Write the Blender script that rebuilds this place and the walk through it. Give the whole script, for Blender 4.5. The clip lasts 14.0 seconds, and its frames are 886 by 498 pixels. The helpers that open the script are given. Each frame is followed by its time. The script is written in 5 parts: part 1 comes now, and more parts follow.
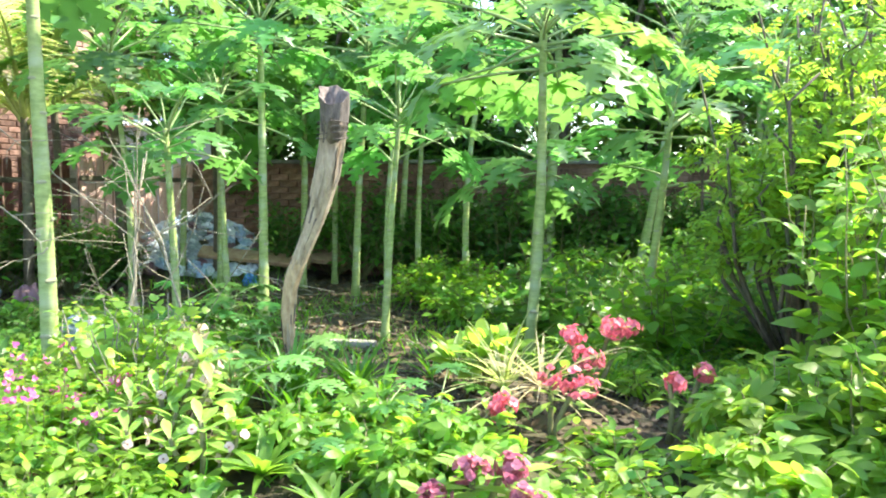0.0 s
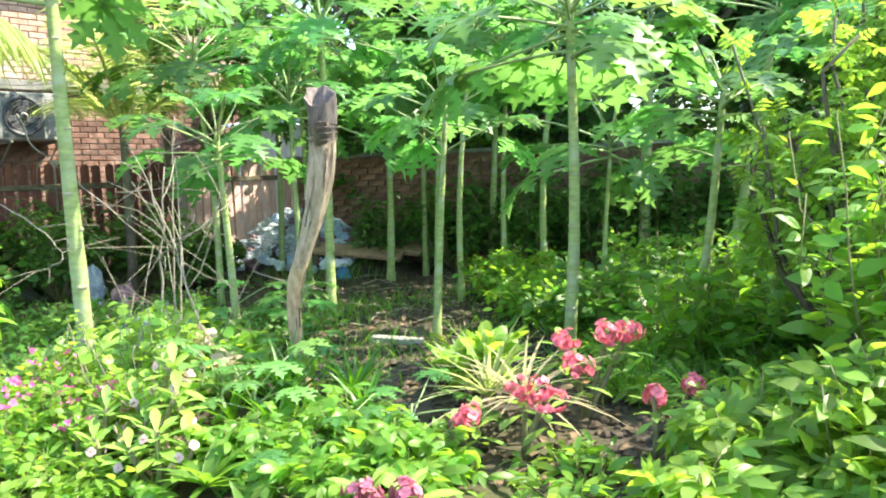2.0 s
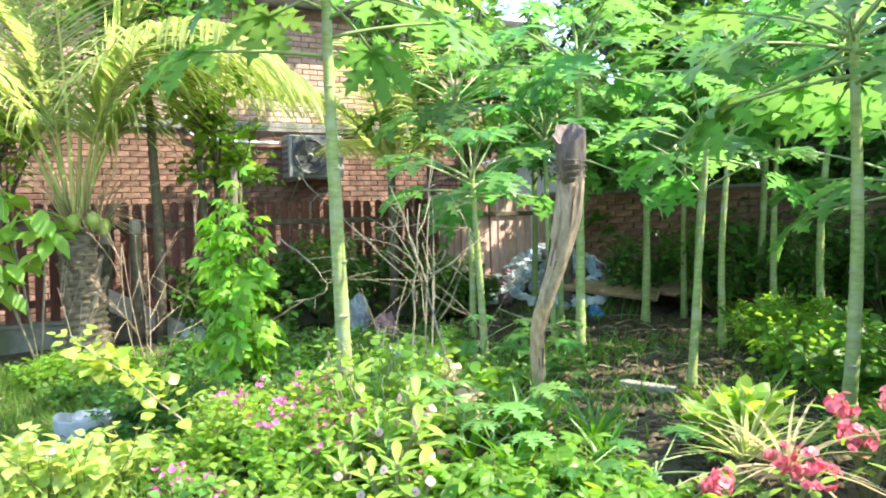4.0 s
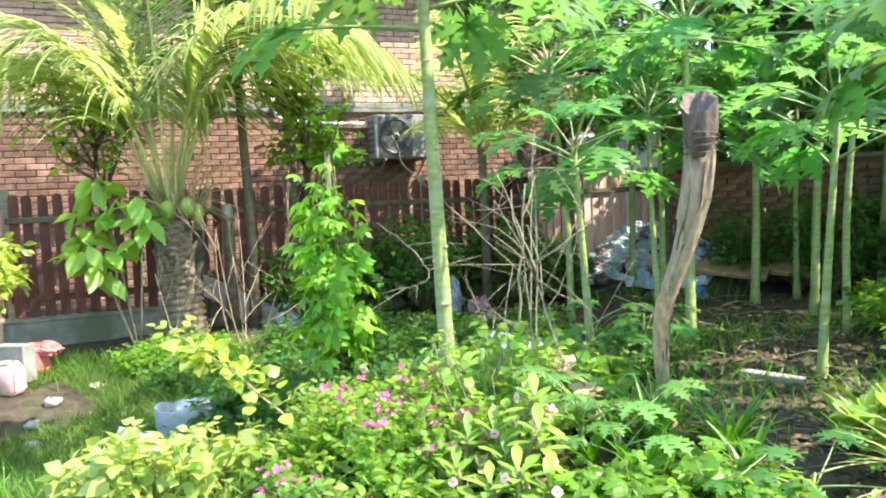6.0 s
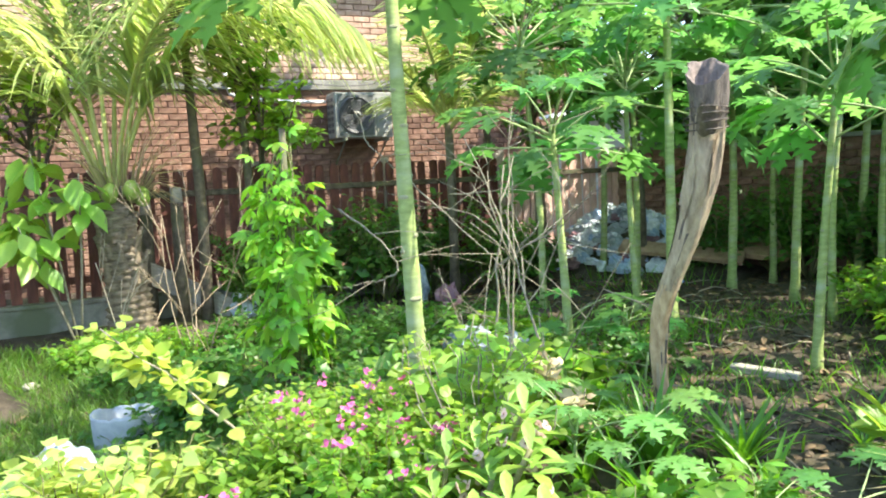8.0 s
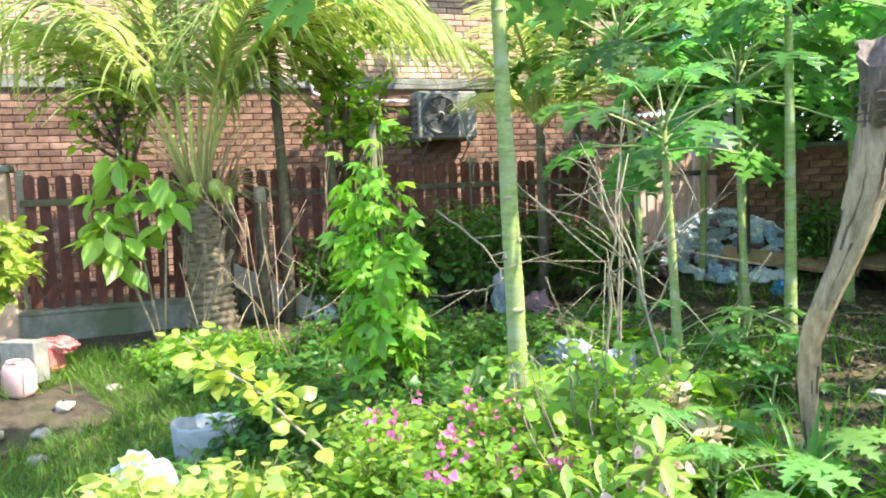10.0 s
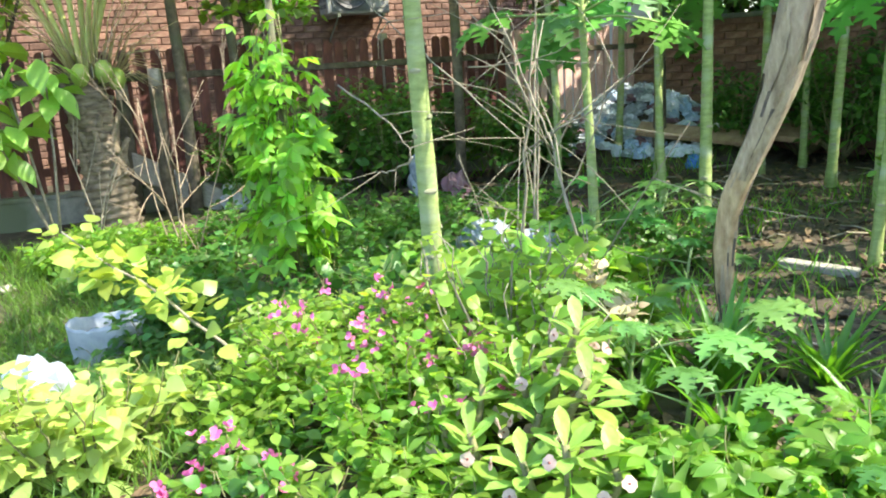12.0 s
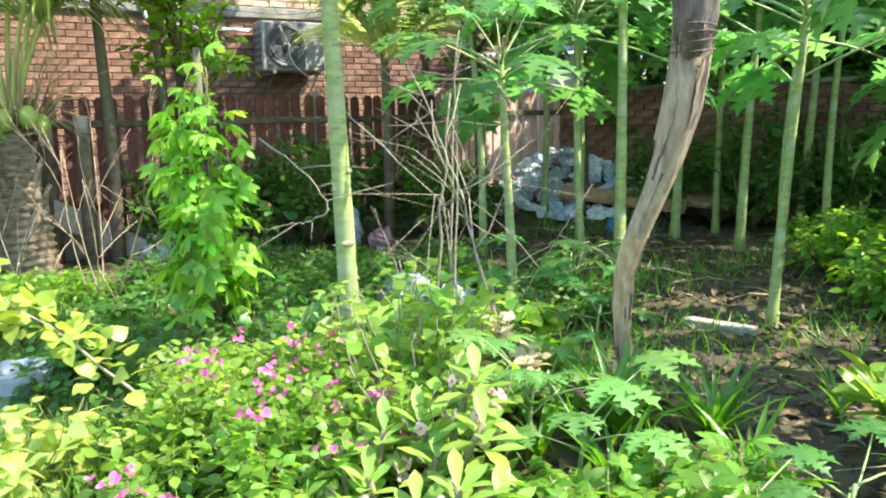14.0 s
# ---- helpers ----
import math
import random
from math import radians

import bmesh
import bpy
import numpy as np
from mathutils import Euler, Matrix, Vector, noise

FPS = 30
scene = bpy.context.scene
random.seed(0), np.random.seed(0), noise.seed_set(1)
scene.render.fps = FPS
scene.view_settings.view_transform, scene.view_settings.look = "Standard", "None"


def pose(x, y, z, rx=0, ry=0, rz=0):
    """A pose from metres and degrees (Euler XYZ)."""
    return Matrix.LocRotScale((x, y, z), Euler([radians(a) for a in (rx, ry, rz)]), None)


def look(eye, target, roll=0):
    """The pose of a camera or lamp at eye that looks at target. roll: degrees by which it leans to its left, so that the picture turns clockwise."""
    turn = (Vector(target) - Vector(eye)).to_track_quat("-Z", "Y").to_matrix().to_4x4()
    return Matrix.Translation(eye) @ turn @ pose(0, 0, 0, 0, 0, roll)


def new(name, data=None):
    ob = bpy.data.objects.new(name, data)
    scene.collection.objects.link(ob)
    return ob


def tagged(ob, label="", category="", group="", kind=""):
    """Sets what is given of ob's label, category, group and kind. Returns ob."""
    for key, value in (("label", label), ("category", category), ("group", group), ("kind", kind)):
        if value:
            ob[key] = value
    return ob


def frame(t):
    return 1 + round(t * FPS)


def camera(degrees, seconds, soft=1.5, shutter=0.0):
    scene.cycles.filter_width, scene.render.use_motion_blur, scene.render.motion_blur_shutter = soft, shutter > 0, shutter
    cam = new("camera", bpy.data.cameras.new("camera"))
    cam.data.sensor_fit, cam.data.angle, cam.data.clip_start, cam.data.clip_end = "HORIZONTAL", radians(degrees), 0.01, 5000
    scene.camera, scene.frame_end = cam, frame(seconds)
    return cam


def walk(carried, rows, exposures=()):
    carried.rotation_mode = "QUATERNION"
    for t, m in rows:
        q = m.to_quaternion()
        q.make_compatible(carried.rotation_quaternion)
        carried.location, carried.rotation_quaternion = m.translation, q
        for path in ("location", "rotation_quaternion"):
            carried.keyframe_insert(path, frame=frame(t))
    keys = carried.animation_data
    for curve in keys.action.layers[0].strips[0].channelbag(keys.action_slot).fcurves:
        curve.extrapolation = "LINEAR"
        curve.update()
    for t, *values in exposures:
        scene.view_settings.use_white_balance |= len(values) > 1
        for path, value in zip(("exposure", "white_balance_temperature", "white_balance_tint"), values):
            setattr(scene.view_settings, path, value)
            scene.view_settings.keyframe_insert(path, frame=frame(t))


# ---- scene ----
cam = camera(58.2, 14.0, soft=2.0)
BASE = pose(0, 0, 0.45, 0, -1.5, 0) @ pose(0, 0, 0, -4.0, 0, 0)
PATH = [
    (0, (0.936, -0.625, 0.571), (0.657, 1.356, 0.571), -0.6),
    (0.5, (1.141, -0.611, 0.574), (0.873, 1.371, 0.562), -3.3),
    (1, (1.339, -0.501, 0.593), (1.032, 1.475, 0.656), 0.3),
    (1.5, (1.456, -0.418, 0.627), (0.972, 1.522, 0.689), -0.7),
    (2, (1.606, -0.308, 0.629), (0.955, 1.583, 0.597), -2.2),
    (2.5, (1.727, -0.25, 0.64), (0.806, 1.524, 0.591), -1.7),
    (3, (1.732, -0.226, 0.64), (0.572, 1.403, 0.666), -0.9),
    (3.2, (1.722, -0.222, 0.637), (0.528, 1.383, 0.671), -0.3),
    (5.3, (1.407, -0.134, 0.692), (0.181, 1.444, 0.784), -0.6),
    (5.5, (1.39, -0.122, 0.691), (0.12, 1.423, 0.724), -0.1),
    (6, (1.343, -0.078, 0.696), (-0.024, 1.382, 0.711), -1.1),
    (6.5, (1.271, 0.066, 0.715), (-0.053, 1.564, 0.761), -0.6),
    (7, (1.177, 0.171, 0.721), (-0.105, 1.706, 0.715), -0.7),
    (7.2, (1.162, 0.181, 0.731), (-0.152, 1.689, 0.71), -1.3),
    (9.3, (0.751, 0.249, 0.739), (-0.502, 1.807, 0.682), -1.5),
    (9.5, (0.736, 0.263, 0.738), (-0.585, 1.763, 0.674), -1.5),
    (10, (0.702, 0.368, 0.745), (-0.728, 1.766, 0.721), -0.6),
    (10.5, (0.686, 0.465, 0.745), (-0.805, 1.793, 0.633), -1.2),
    (11, (0.673, 0.53, 0.725), (-0.775, 1.896, 0.529), -3.0),
    (11.5, (0.634, 0.535, 0.713), (-0.729, 1.976, 0.454), -2.0),
    (12, (0.608, 0.538, 0.719), (-0.667, 2.046, 0.402), -2.0),
    (12.5, (0.611, 0.524, 0.73), (-0.648, 2.055, 0.462), -1.2),
    (13, (0.621, 0.515, 0.738), (-0.675, 2.018, 0.487), -1.6),
    (13.5, (0.648, 0.514, 0.717), (-0.702, 1.979, 0.536), -0.0),
    (14, (0.732, 0.516, 0.703), (-0.424, 2.138, 0.529), -0.2),
]
EXPOSURE = [(0.0, 2.5), (3.0, 2.32), (7.0, 2.16), (14.0, 2.16)]
walk(cam, [(t, BASE @ look(eye, target, roll)) for t, eye, target, roll in PATH], EXPOSURE)

# ---- world, sun ----
SUN_DIR = Vector((0.88, 0.4, 1.16)).normalized()
world = bpy.data.worlds.new("sky")
scene.world = world
world.use_nodes = True
wn = world.node_tree.nodes
wl = world.node_tree.links
sky = wn.new("ShaderNodeTexSky")
sky.sky_type = "NISHITA"
sky.sun_disc = False
sky.sun_elevation = math.asin(SUN_DIR.z)
sky.sun_rotation = math.atan2(SUN_DIR.x, SUN_DIR.y)
wl.new(sky.outputs["Color"], wn["Background"].inputs["Color"])
wn["Background"].inputs["Strength"].default_value = 0.15
sun = new("sun", bpy.data.lights.new("sun", "SUN"))
sun.data.energy = 3.2
sun.data.angle = radians(0.55)
sun.data.color = (1.0, 0.92, 0.78)
sun.matrix_world = look(SUN_DIR * 40, (0, 0, 0))

rng = np.random.default_rng(7)


# ---- materials ----
def mat(name, c1, c2, rough=0.7, scale=8.0, bump=0.3, dist=0.01, island=0.0, objvar=0.0, spec=0.4, stretch=(1, 1, 1), c3=None, metal=0.0):
    """Surface of two colours mixed by noise at two scales, with relief; island/objvar: value spread piece by piece."""
    m = bpy.data.materials.new(name)
    m.use_nodes = True
    n, l = m.node_tree.nodes, m.node_tree.links
    b = n["Principled BSDF"]
    tc = n.new("ShaderNodeTexCoord")
    mp = n.new("ShaderNodeMapping")
    mp.inputs["Scale"].default_value = stretch
    l.new(tc.outputs["Object"], mp.inputs["Vector"])
    n1 = n.new("ShaderNodeTexNoise")
    n1.inputs["Scale"].default_value = scale
    n1.inputs["Detail"].default_value = 6
    n1.inputs["Roughness"].default_value = 0.65
    l.new(mp.outputs["Vector"], n1.inputs["Vector"])
    r = n.new("ShaderNodeValToRGB")
    r.color_ramp.elements[0].position, r.color_ramp.elements[1].position = 0.35, 0.65
    r.color_ramp.elements[0].color, r.color_ramp.elements[1].color = (*c1, 1), (*c2, 1)
    l.new(n1.outputs["Fac"], r.inputs["Fac"])
    col = r.outputs["Color"]
    n2 = n.new("ShaderNodeTexNoise")
    n2.inputs["Scale"].default_value = scale * 0.17
    n2.inputs["Detail"].default_value = 4
    l.new(mp.outputs["Vector"], n2.inputs["Vector"])
    if c3:
        r2 = n.new("ShaderNodeValToRGB")
        r2.color_ramp.elements[0].position, r2.color_ramp.elements[1].position = 0.5, 0.66
        l.new(n2.outputs["Fac"], r2.inputs["Fac"])
        mx = n.new("ShaderNodeMix")
        mx.data_type = "RGBA"
        l.new(r2.outputs["Color"], mx.inputs["Factor"])
        l.new(col, mx.inputs["A"])
        mx.inputs["B"].default_value = (*c3, 1)
        col = mx.outputs["Result"]
    hv = n.new("ShaderNodeHueSaturation")
    l.new(col, hv.inputs["Color"])
    if island or objvar:
        src = n.new("ShaderNodeNewGeometry").outputs["Random Per Island"] if island else n.new("ShaderNodeObjectInfo").outputs["Random"]
        amount = island or objvar
        mr = n.new("ShaderNodeMapRange")
        mr.inputs["To Min"].default_value, mr.inputs["To Max"].default_value = 1 - amount, 1 + amount
        l.new(src, mr.inputs["Value"])
        l.new(mr.outputs["Result"], hv.inputs["Value"])
    l.new(hv.outputs["Color"], b.inputs["Base Color"])
    b.inputs["Roughness"].default_value = rough
    b.inputs["Specular IOR Level"].default_value = spec
    b.inputs["Metallic"].default_value = metal
    if bump:
        bp = n.new("ShaderNodeBump")
        bp.inputs["Strength"].default_value = bump
        bp.inputs["Distance"].default_value = dist
        l.new(n1.outputs["Fac"], bp.inputs["Height"])
        l.new(bp.outputs["Normal"], b.inputs["Normal"])
    return m


def leafmat(name, c1, c2, pass_light=0.4, rough=0.4, spread=0.3, obj=False, hue=0.03):
    """Thin leaf: gloss on top, light let through; colour varies from leaf to leaf and over each leaf."""
    m = bpy.data.materials.new(name)
    m.use_nodes = True
    n, l = m.node_tree.nodes, m.node_tree.links
    b = n["Principled BSDF"]
    rnd = n.new("ShaderNodeObjectInfo").outputs["Random"] if obj else n.new("ShaderNodeNewGeometry").outputs["Random Per Island"]
    tc = n.new("ShaderNodeTexCoord")
    ns = n.new("ShaderNodeTexNoise")
    ns.inputs["Scale"].default_value = 9.0
    ns.inputs["Detail"].default_value = 5
    l.new(tc.outputs["Object"], ns.inputs["Vector"])
    add = n.new("ShaderNodeMath")
    add.operation = "MULTIPLY_ADD"
    add.inputs[1].default_value = 0.6
    l.new(rnd, add.inputs[0])
    sc = n.new("ShaderNodeMath")
    sc.operation = "MULTIPLY"
    sc.inputs[1].default_value = 0.55
    l.new(ns.outputs["Fac"], sc.inputs[0])
    l.new(sc.outputs[0], add.inputs[2])
    mx = n.new("ShaderNodeMix")
    mx.data_type = "RGBA"
    mx.inputs["A"].default_value, mx.inputs["B"].default_value = (*c1, 1), (*c2, 1)
    l.new(add.outputs[0], mx.inputs["Factor"])
    hv = n.new("ShaderNodeHueSaturation")
    wn2 = n.new("ShaderNodeTexWhiteNoise")
    wn2.noise_dimensions = "1D"
    l.new(rnd, wn2.inputs["W"])
    mr = n.new("ShaderNodeMapRange")
    mr.inputs["To Min"].default_value, mr.inputs["To Max"].default_value = 1 - spread, 1 + spread
    l.new(wn2.outputs["Value"], mr.inputs["Value"])
    l.new(mr.outputs["Result"], hv.inputs["Value"])
    mh = n.new("ShaderNodeMapRange")
    mh.inputs["To Min"].default_value, mh.inputs["To Max"].default_value = 0.5 - hue, 0.5 + hue * 0.6
    l.new(rnd, mh.inputs["Value"])
    l.new(mh.outputs["Result"], hv.inputs["Hue"])
    l.new(mx.outputs["Result"], hv.inputs["Color"])
    l.new(hv.outputs["Color"], b.inputs["Base Color"])
    b.inputs["Roughness"].default_value = rough + 0.02
    b.inputs["Specular IOR Level"].default_value = 0.5
    bp = n.new("ShaderNodeBump")
    bp.inputs["Strength"].default_value = 0.35
    bp.inputs["Distance"].default_value = 0.01
    l.new(ns.outputs["Fac"], bp.inputs["Height"])
    l.new(bp.outputs["Normal"], b.inputs["Normal"])
    tr = n.new("ShaderNodeBsdfTranslucent")
    br = n.new("ShaderNodeHueSaturation")
    br.inputs["Value"].default_value = 1.7
    br.inputs["Hue"].default_value = 0.485
    br.inputs["Saturation"].default_value = 1.08
    l.new(hv.outputs["Color"], br.inputs["Color"])
    l.new(br.outputs["Color"], tr.inputs["Color"])
    ms = n.new("ShaderNodeMixShader")
    ms.inputs["Fac"].default_value = pass_light
    l.new(b.outputs["BSDF"], ms.inputs[1])
    l.new(tr.outputs["BSDF"], ms.inputs[2])
    l.new(ms.outputs["Shader"], n["Material Output"].inputs["Surface"])
    return m


M = {
    "soil": mat("soil", (0.035, 0.028, 0.018), (0.095, 0.075, 0.05), 0.95, 9, 0.9, 0.03, c3=(0.06, 0.065, 0.022)),
    "clod": mat("clod", (0.045, 0.034, 0.022), (0.105, 0.082, 0.055), 0.95, 20, 0.6, island=0.35),
    "litter": mat("litter", (0.07, 0.048, 0.026), (0.19, 0.13, 0.07), 0.9, 20, 0.3, island=0.45),
    "grass": leafmat("grass", (0.055, 0.14, 0.02), (0.13, 0.25, 0.038), 0.4, 0.5),
    "papaya_leaf": leafmat("papaya_leaf", (0.06, 0.2, 0.055), (0.14, 0.33, 0.085), 0.56, 0.36, 0.3, obj=True),
    "papaya_pale": leafmat("papaya_pale", (0.09, 0.24, 0.055), (0.17, 0.34, 0.085), 0.42, 0.36, 0.25, obj=True),
    "petiole": mat("petiole", (0.22, 0.3, 0.11), (0.3, 0.38, 0.16), 0.55, 30, 0.15),
    "papaya_bark": mat("papaya_bark", (0.19, 0.25, 0.075), (0.32, 0.39, 0.14), 0.7, 14, 0.5, 0.006, stretch=(1, 1, 3), c3=(0.33, 0.38, 0.23)),
    "scar": mat("scar", (0.24, 0.25, 0.15), (0.33, 0.33, 0.2), 0.85, 30, 0.3),
    "dead_wood": mat("dead_wood", (0.23, 0.175, 0.115), (0.45, 0.365, 0.25), 0.9, 16, 1.0, 0.014, stretch=(2.2, 2.2, 0.7), c3=(0.15, 0.12, 0.095)),
    "ash_wood": mat("ash_wood", (0.09, 0.075, 0.065), (0.24, 0.195, 0.165), 0.95, 30, 1.0, 0.01),
    "bare_wood": mat("bare_wood", (0.27, 0.18, 0.095), (0.52, 0.39, 0.23), 0.85, 14, 0.8, 0.012, stretch=(3, 3, 0.7), c3=(0.2, 0.15, 0.1)),
    "char": mat("char", (0.06, 0.05, 0.043), (0.17, 0.14, 0.115), 0.9, 14, 0.8, 0.01, stretch=(4, 4, 0.8)),
    "twig": mat("twig", (0.17, 0.15, 0.105), (0.32, 0.285, 0.21), 0.85, 25, 0.4),
    "twig_red": mat("twig_red", (0.24, 0.18, 0.12), (0.42, 0.33, 0.22), 0.85, 25, 0.4),
    "stem": mat("stem", (0.12, 0.13, 0.05), (0.24, 0.22, 0.1), 0.8, 25, 0.4),
    "dark_bark": mat("dark_bark", (0.06, 0.05, 0.035), (0.16, 0.13, 0.09), 0.9, 14, 0.7, c3=(0.1, 0.11, 0.06)),
    "leaf_yellow": leafmat("leaf_yellow", (0.25, 0.39, 0.075), (0.41, 0.52, 0.16), 0.45, 0.4, 0.25),
    "leaf_light": leafmat("leaf_light", (0.12, 0.275, 0.034), (0.27, 0.425, 0.075), 0.58, 0.4, 0.3),
    "leaf_bright": leafmat("leaf_bright", (0.09, 0.24, 0.03), (0.2, 0.375, 0.055), 0.58, 0.4, 0.3),
    "leaf_pale": leafmat("leaf_pale", (0.21, 0.34, 0.055), (0.36, 0.47, 0.1), 0.45, 0.4, 0.25),
    "leaf_vine": leafmat("leaf_vine", (0.12, 0.35, 0.035), (0.28, 0.52, 0.075), 0.5, 0.4, 0.4),
    "leaf_mid": leafmat("leaf_mid", (0.045, 0.15, 0.028), (0.11, 0.25, 0.042), 0.5, 0.4, 0.35),
    "leaf_dark": leafmat("leaf_dark", (0.03, 0.11, 0.02), (0.075, 0.195, 0.032), 0.42, 0.4, 0.35),
    "leaf_big": leafmat("leaf_big", (0.16, 0.36, 0.05), (0.3, 0.5, 0.1), 0.45, 0.35, 0.25, obj=True),
    "whorl_leaf": leafmat("whorl_leaf", (0.13, 0.3, 0.04), (0.27, 0.43, 0.085), 0.32, 0.4, 0.28, obj=True),
    "strap": leafmat("strap", (0.05, 0.2, 0.02), (0.13, 0.33, 0.035), 0.42, 0.35, 0.3),
    "straw": leafmat("straw", (0.34, 0.3, 0.15), (0.54, 0.48, 0.27), 0.3, 0.7, 0.3),
    "palm_leaf": leafmat("palm_leaf", (0.22, 0.32, 0.095), (0.42, 0.5, 0.2), 0.6, 0.35, 0.3),
    "palm_rib": mat("palm_rib", (0.34, 0.38, 0.1), (0.46, 0.46, 0.16), 0.5, 20, 0.2),
    "palm_bark": mat("palm_bark", (0.1, 0.078, 0.05), (0.25, 0.205, 0.145), 0.9, 12, 0.8, stretch=(1, 1, 3)),
    "coconut": mat("coconut", (0.2, 0.3, 0.05), (0.34, 0.4, 0.09), 0.45, 12, 0.15),
    "magenta": leafmat("magenta", (0.5, 0.06, 0.26), (0.72, 0.22, 0.46), 0.35, 0.5, 0.2, hue=0.01),
    "rose_flower": leafmat("rose_flower", (0.34, 0.06, 0.12), (0.52, 0.2, 0.26), 0.3, 0.5, 0.25, hue=0.01),
    "red_flower": leafmat("red_flower", (0.6, 0.07, 0.1), (0.75, 0.26, 0.3), 0.3, 0.5, 0.2, hue=0.01),
    "pale_flower": leafmat("pale_flower", (0.5, 0.34, 0.31), (0.62, 0.47, 0.42), 0.3, 0.5, 0.12, hue=0.01),
    "flower_eye": mat("flower_eye", (0.3, 0.08, 0.06), (0.4, 0.14, 0.08), 0.6, 30, 0.1),
    "brick": mat("brick", (0.13, 0.07, 0.047), (0.27, 0.15, 0.1), 0.9, 18, 0.5, 0.004, objvar=0.3, c3=(0.3, 0.2, 0.14)),
    "brick_far": mat("brick_far", (0.1, 0.056, 0.04), (0.22, 0.125, 0.088), 0.9, 18, 0.5, 0.004, island=0.3, c3=(0.3, 0.19, 0.14)),
    # peach brick for the upper wall, lightened to carry the sun on it
    "brick_sunlit": mat("brick_sunlit", (0.36, 0.22, 0.155), (0.52, 0.37, 0.28), 0.92, 7, 0.5, 0.004, island=0.18, c3=(0.58, 0.46, 0.37)),
    "mortar": mat("mortar", (0.17, 0.105, 0.075), (0.26, 0.165, 0.12), 0.95, 14, 0.6),
    "plaster": mat("plaster", (0.42, 0.27, 0.2), (0.58, 0.42, 0.33), 0.9, 6, 0.4, c3=(0.34, 0.2, 0.14)),
    "concrete": mat("concrete", (0.17, 0.17, 0.15), (0.29, 0.285, 0.25), 0.92, 10, 0.5, c3=(0.11, 0.13, 0.08)),
    "picket": mat("picket", (0.075, 0.027, 0.021), (0.14, 0.048, 0.036), 0.75, 10, 0.3, objvar=0.25, stretch=(4, 4, 0.7), c3=(0.12, 0.06, 0.05)),
    # lit copy of the picket colour: direct sun is painted in as paleness
    "picket_sunlit": mat("picket_sunlit", (0.56, 0.32, 0.26), (0.7, 0.5, 0.43), 0.8, 10, 0.3, objvar=0.2, stretch=(4, 4, 0.7), c3=(0.5, 0.33, 0.27)),
    "grey_board": mat("grey_board", (0.26, 0.24, 0.2), (0.42, 0.38, 0.32), 0.85, 12, 0.4, stretch=(1, 6, 6)),
    "ac_body": mat("ac_body", (0.2, 0.21, 0.185), (0.3, 0.305, 0.27), 0.5, 6, 0.05, c3=(0.3, 0.29, 0.25)),
    "ac_mid": mat("ac_mid", (0.09, 0.1, 0.09), (0.15, 0.16, 0.145), 0.5, 8, 0.05),
    "ac_dark": mat("ac_dark", (0.05, 0.055, 0.06), (0.1, 0.1, 0.1), 0.5, 20, 0.1),
    "pvc": mat("pvc", (0.6, 0.6, 0.58), (0.72, 0.72, 0.7), 0.5, 15, 0.1),
    "pink_plastic": mat("pink_plastic", (0.58, 0.34, 0.31), (0.68, 0.45, 0.41), 0.45, 8, 0.15),
    "red_plastic": mat("red_plastic", (0.6, 0.12, 0.12), (0.7, 0.24, 0.22), 0.45, 10, 0.3),
    "sack": mat("sack", (0.25, 0.29, 0.315), (0.36, 0.4, 0.425), 0.38, 9, 0.25, 0.006, c3=(0.42, 0.45, 0.46)),
    "white_plastic": mat("white_plastic", (0.44, 0.48, 0.52), (0.7, 0.73, 0.76), 0.4, 12, 0.5, 0.02, island=0.15),
    "blue_plastic": mat("blue_plastic", (0.04, 0.15, 0.42), (0.1, 0.28, 0.6), 0.4, 12, 0.5, 0.02),
    "pale_blue": mat("pale_blue", (0.25, 0.36, 0.52), (0.45, 0.55, 0.68), 0.45, 12, 0.5, 0.02),
    "grey_plastic": mat("grey_plastic", (0.13, 0.16, 0.19), (0.36, 0.4, 0.43), 0.5, 10, 0.6, 0.02, island=0.25),
    "mauve_plastic": mat("mauve_plastic", (0.14, 0.075, 0.09), (0.24, 0.13, 0.15), 0.5, 10, 0.5, 0.02),
    "brown_board": mat("brown_board", (0.26, 0.16, 0.09), (0.4, 0.27, 0.16), 0.85, 12, 0.4),
    "stone": mat("stone", (0.28, 0.25, 0.2), (0.45, 0.4, 0.34), 0.9, 10, 0.6),
    "tin": mat("tin", (0.55, 0.57, 0.6), (0.7, 0.72, 0.74), 0.5, 5, 0.2),
    "hill": leafmat("hill", (0.03, 0.075, 0.02), (0.08, 0.15, 0.035), 0.25, 0.6, 0.35),
}


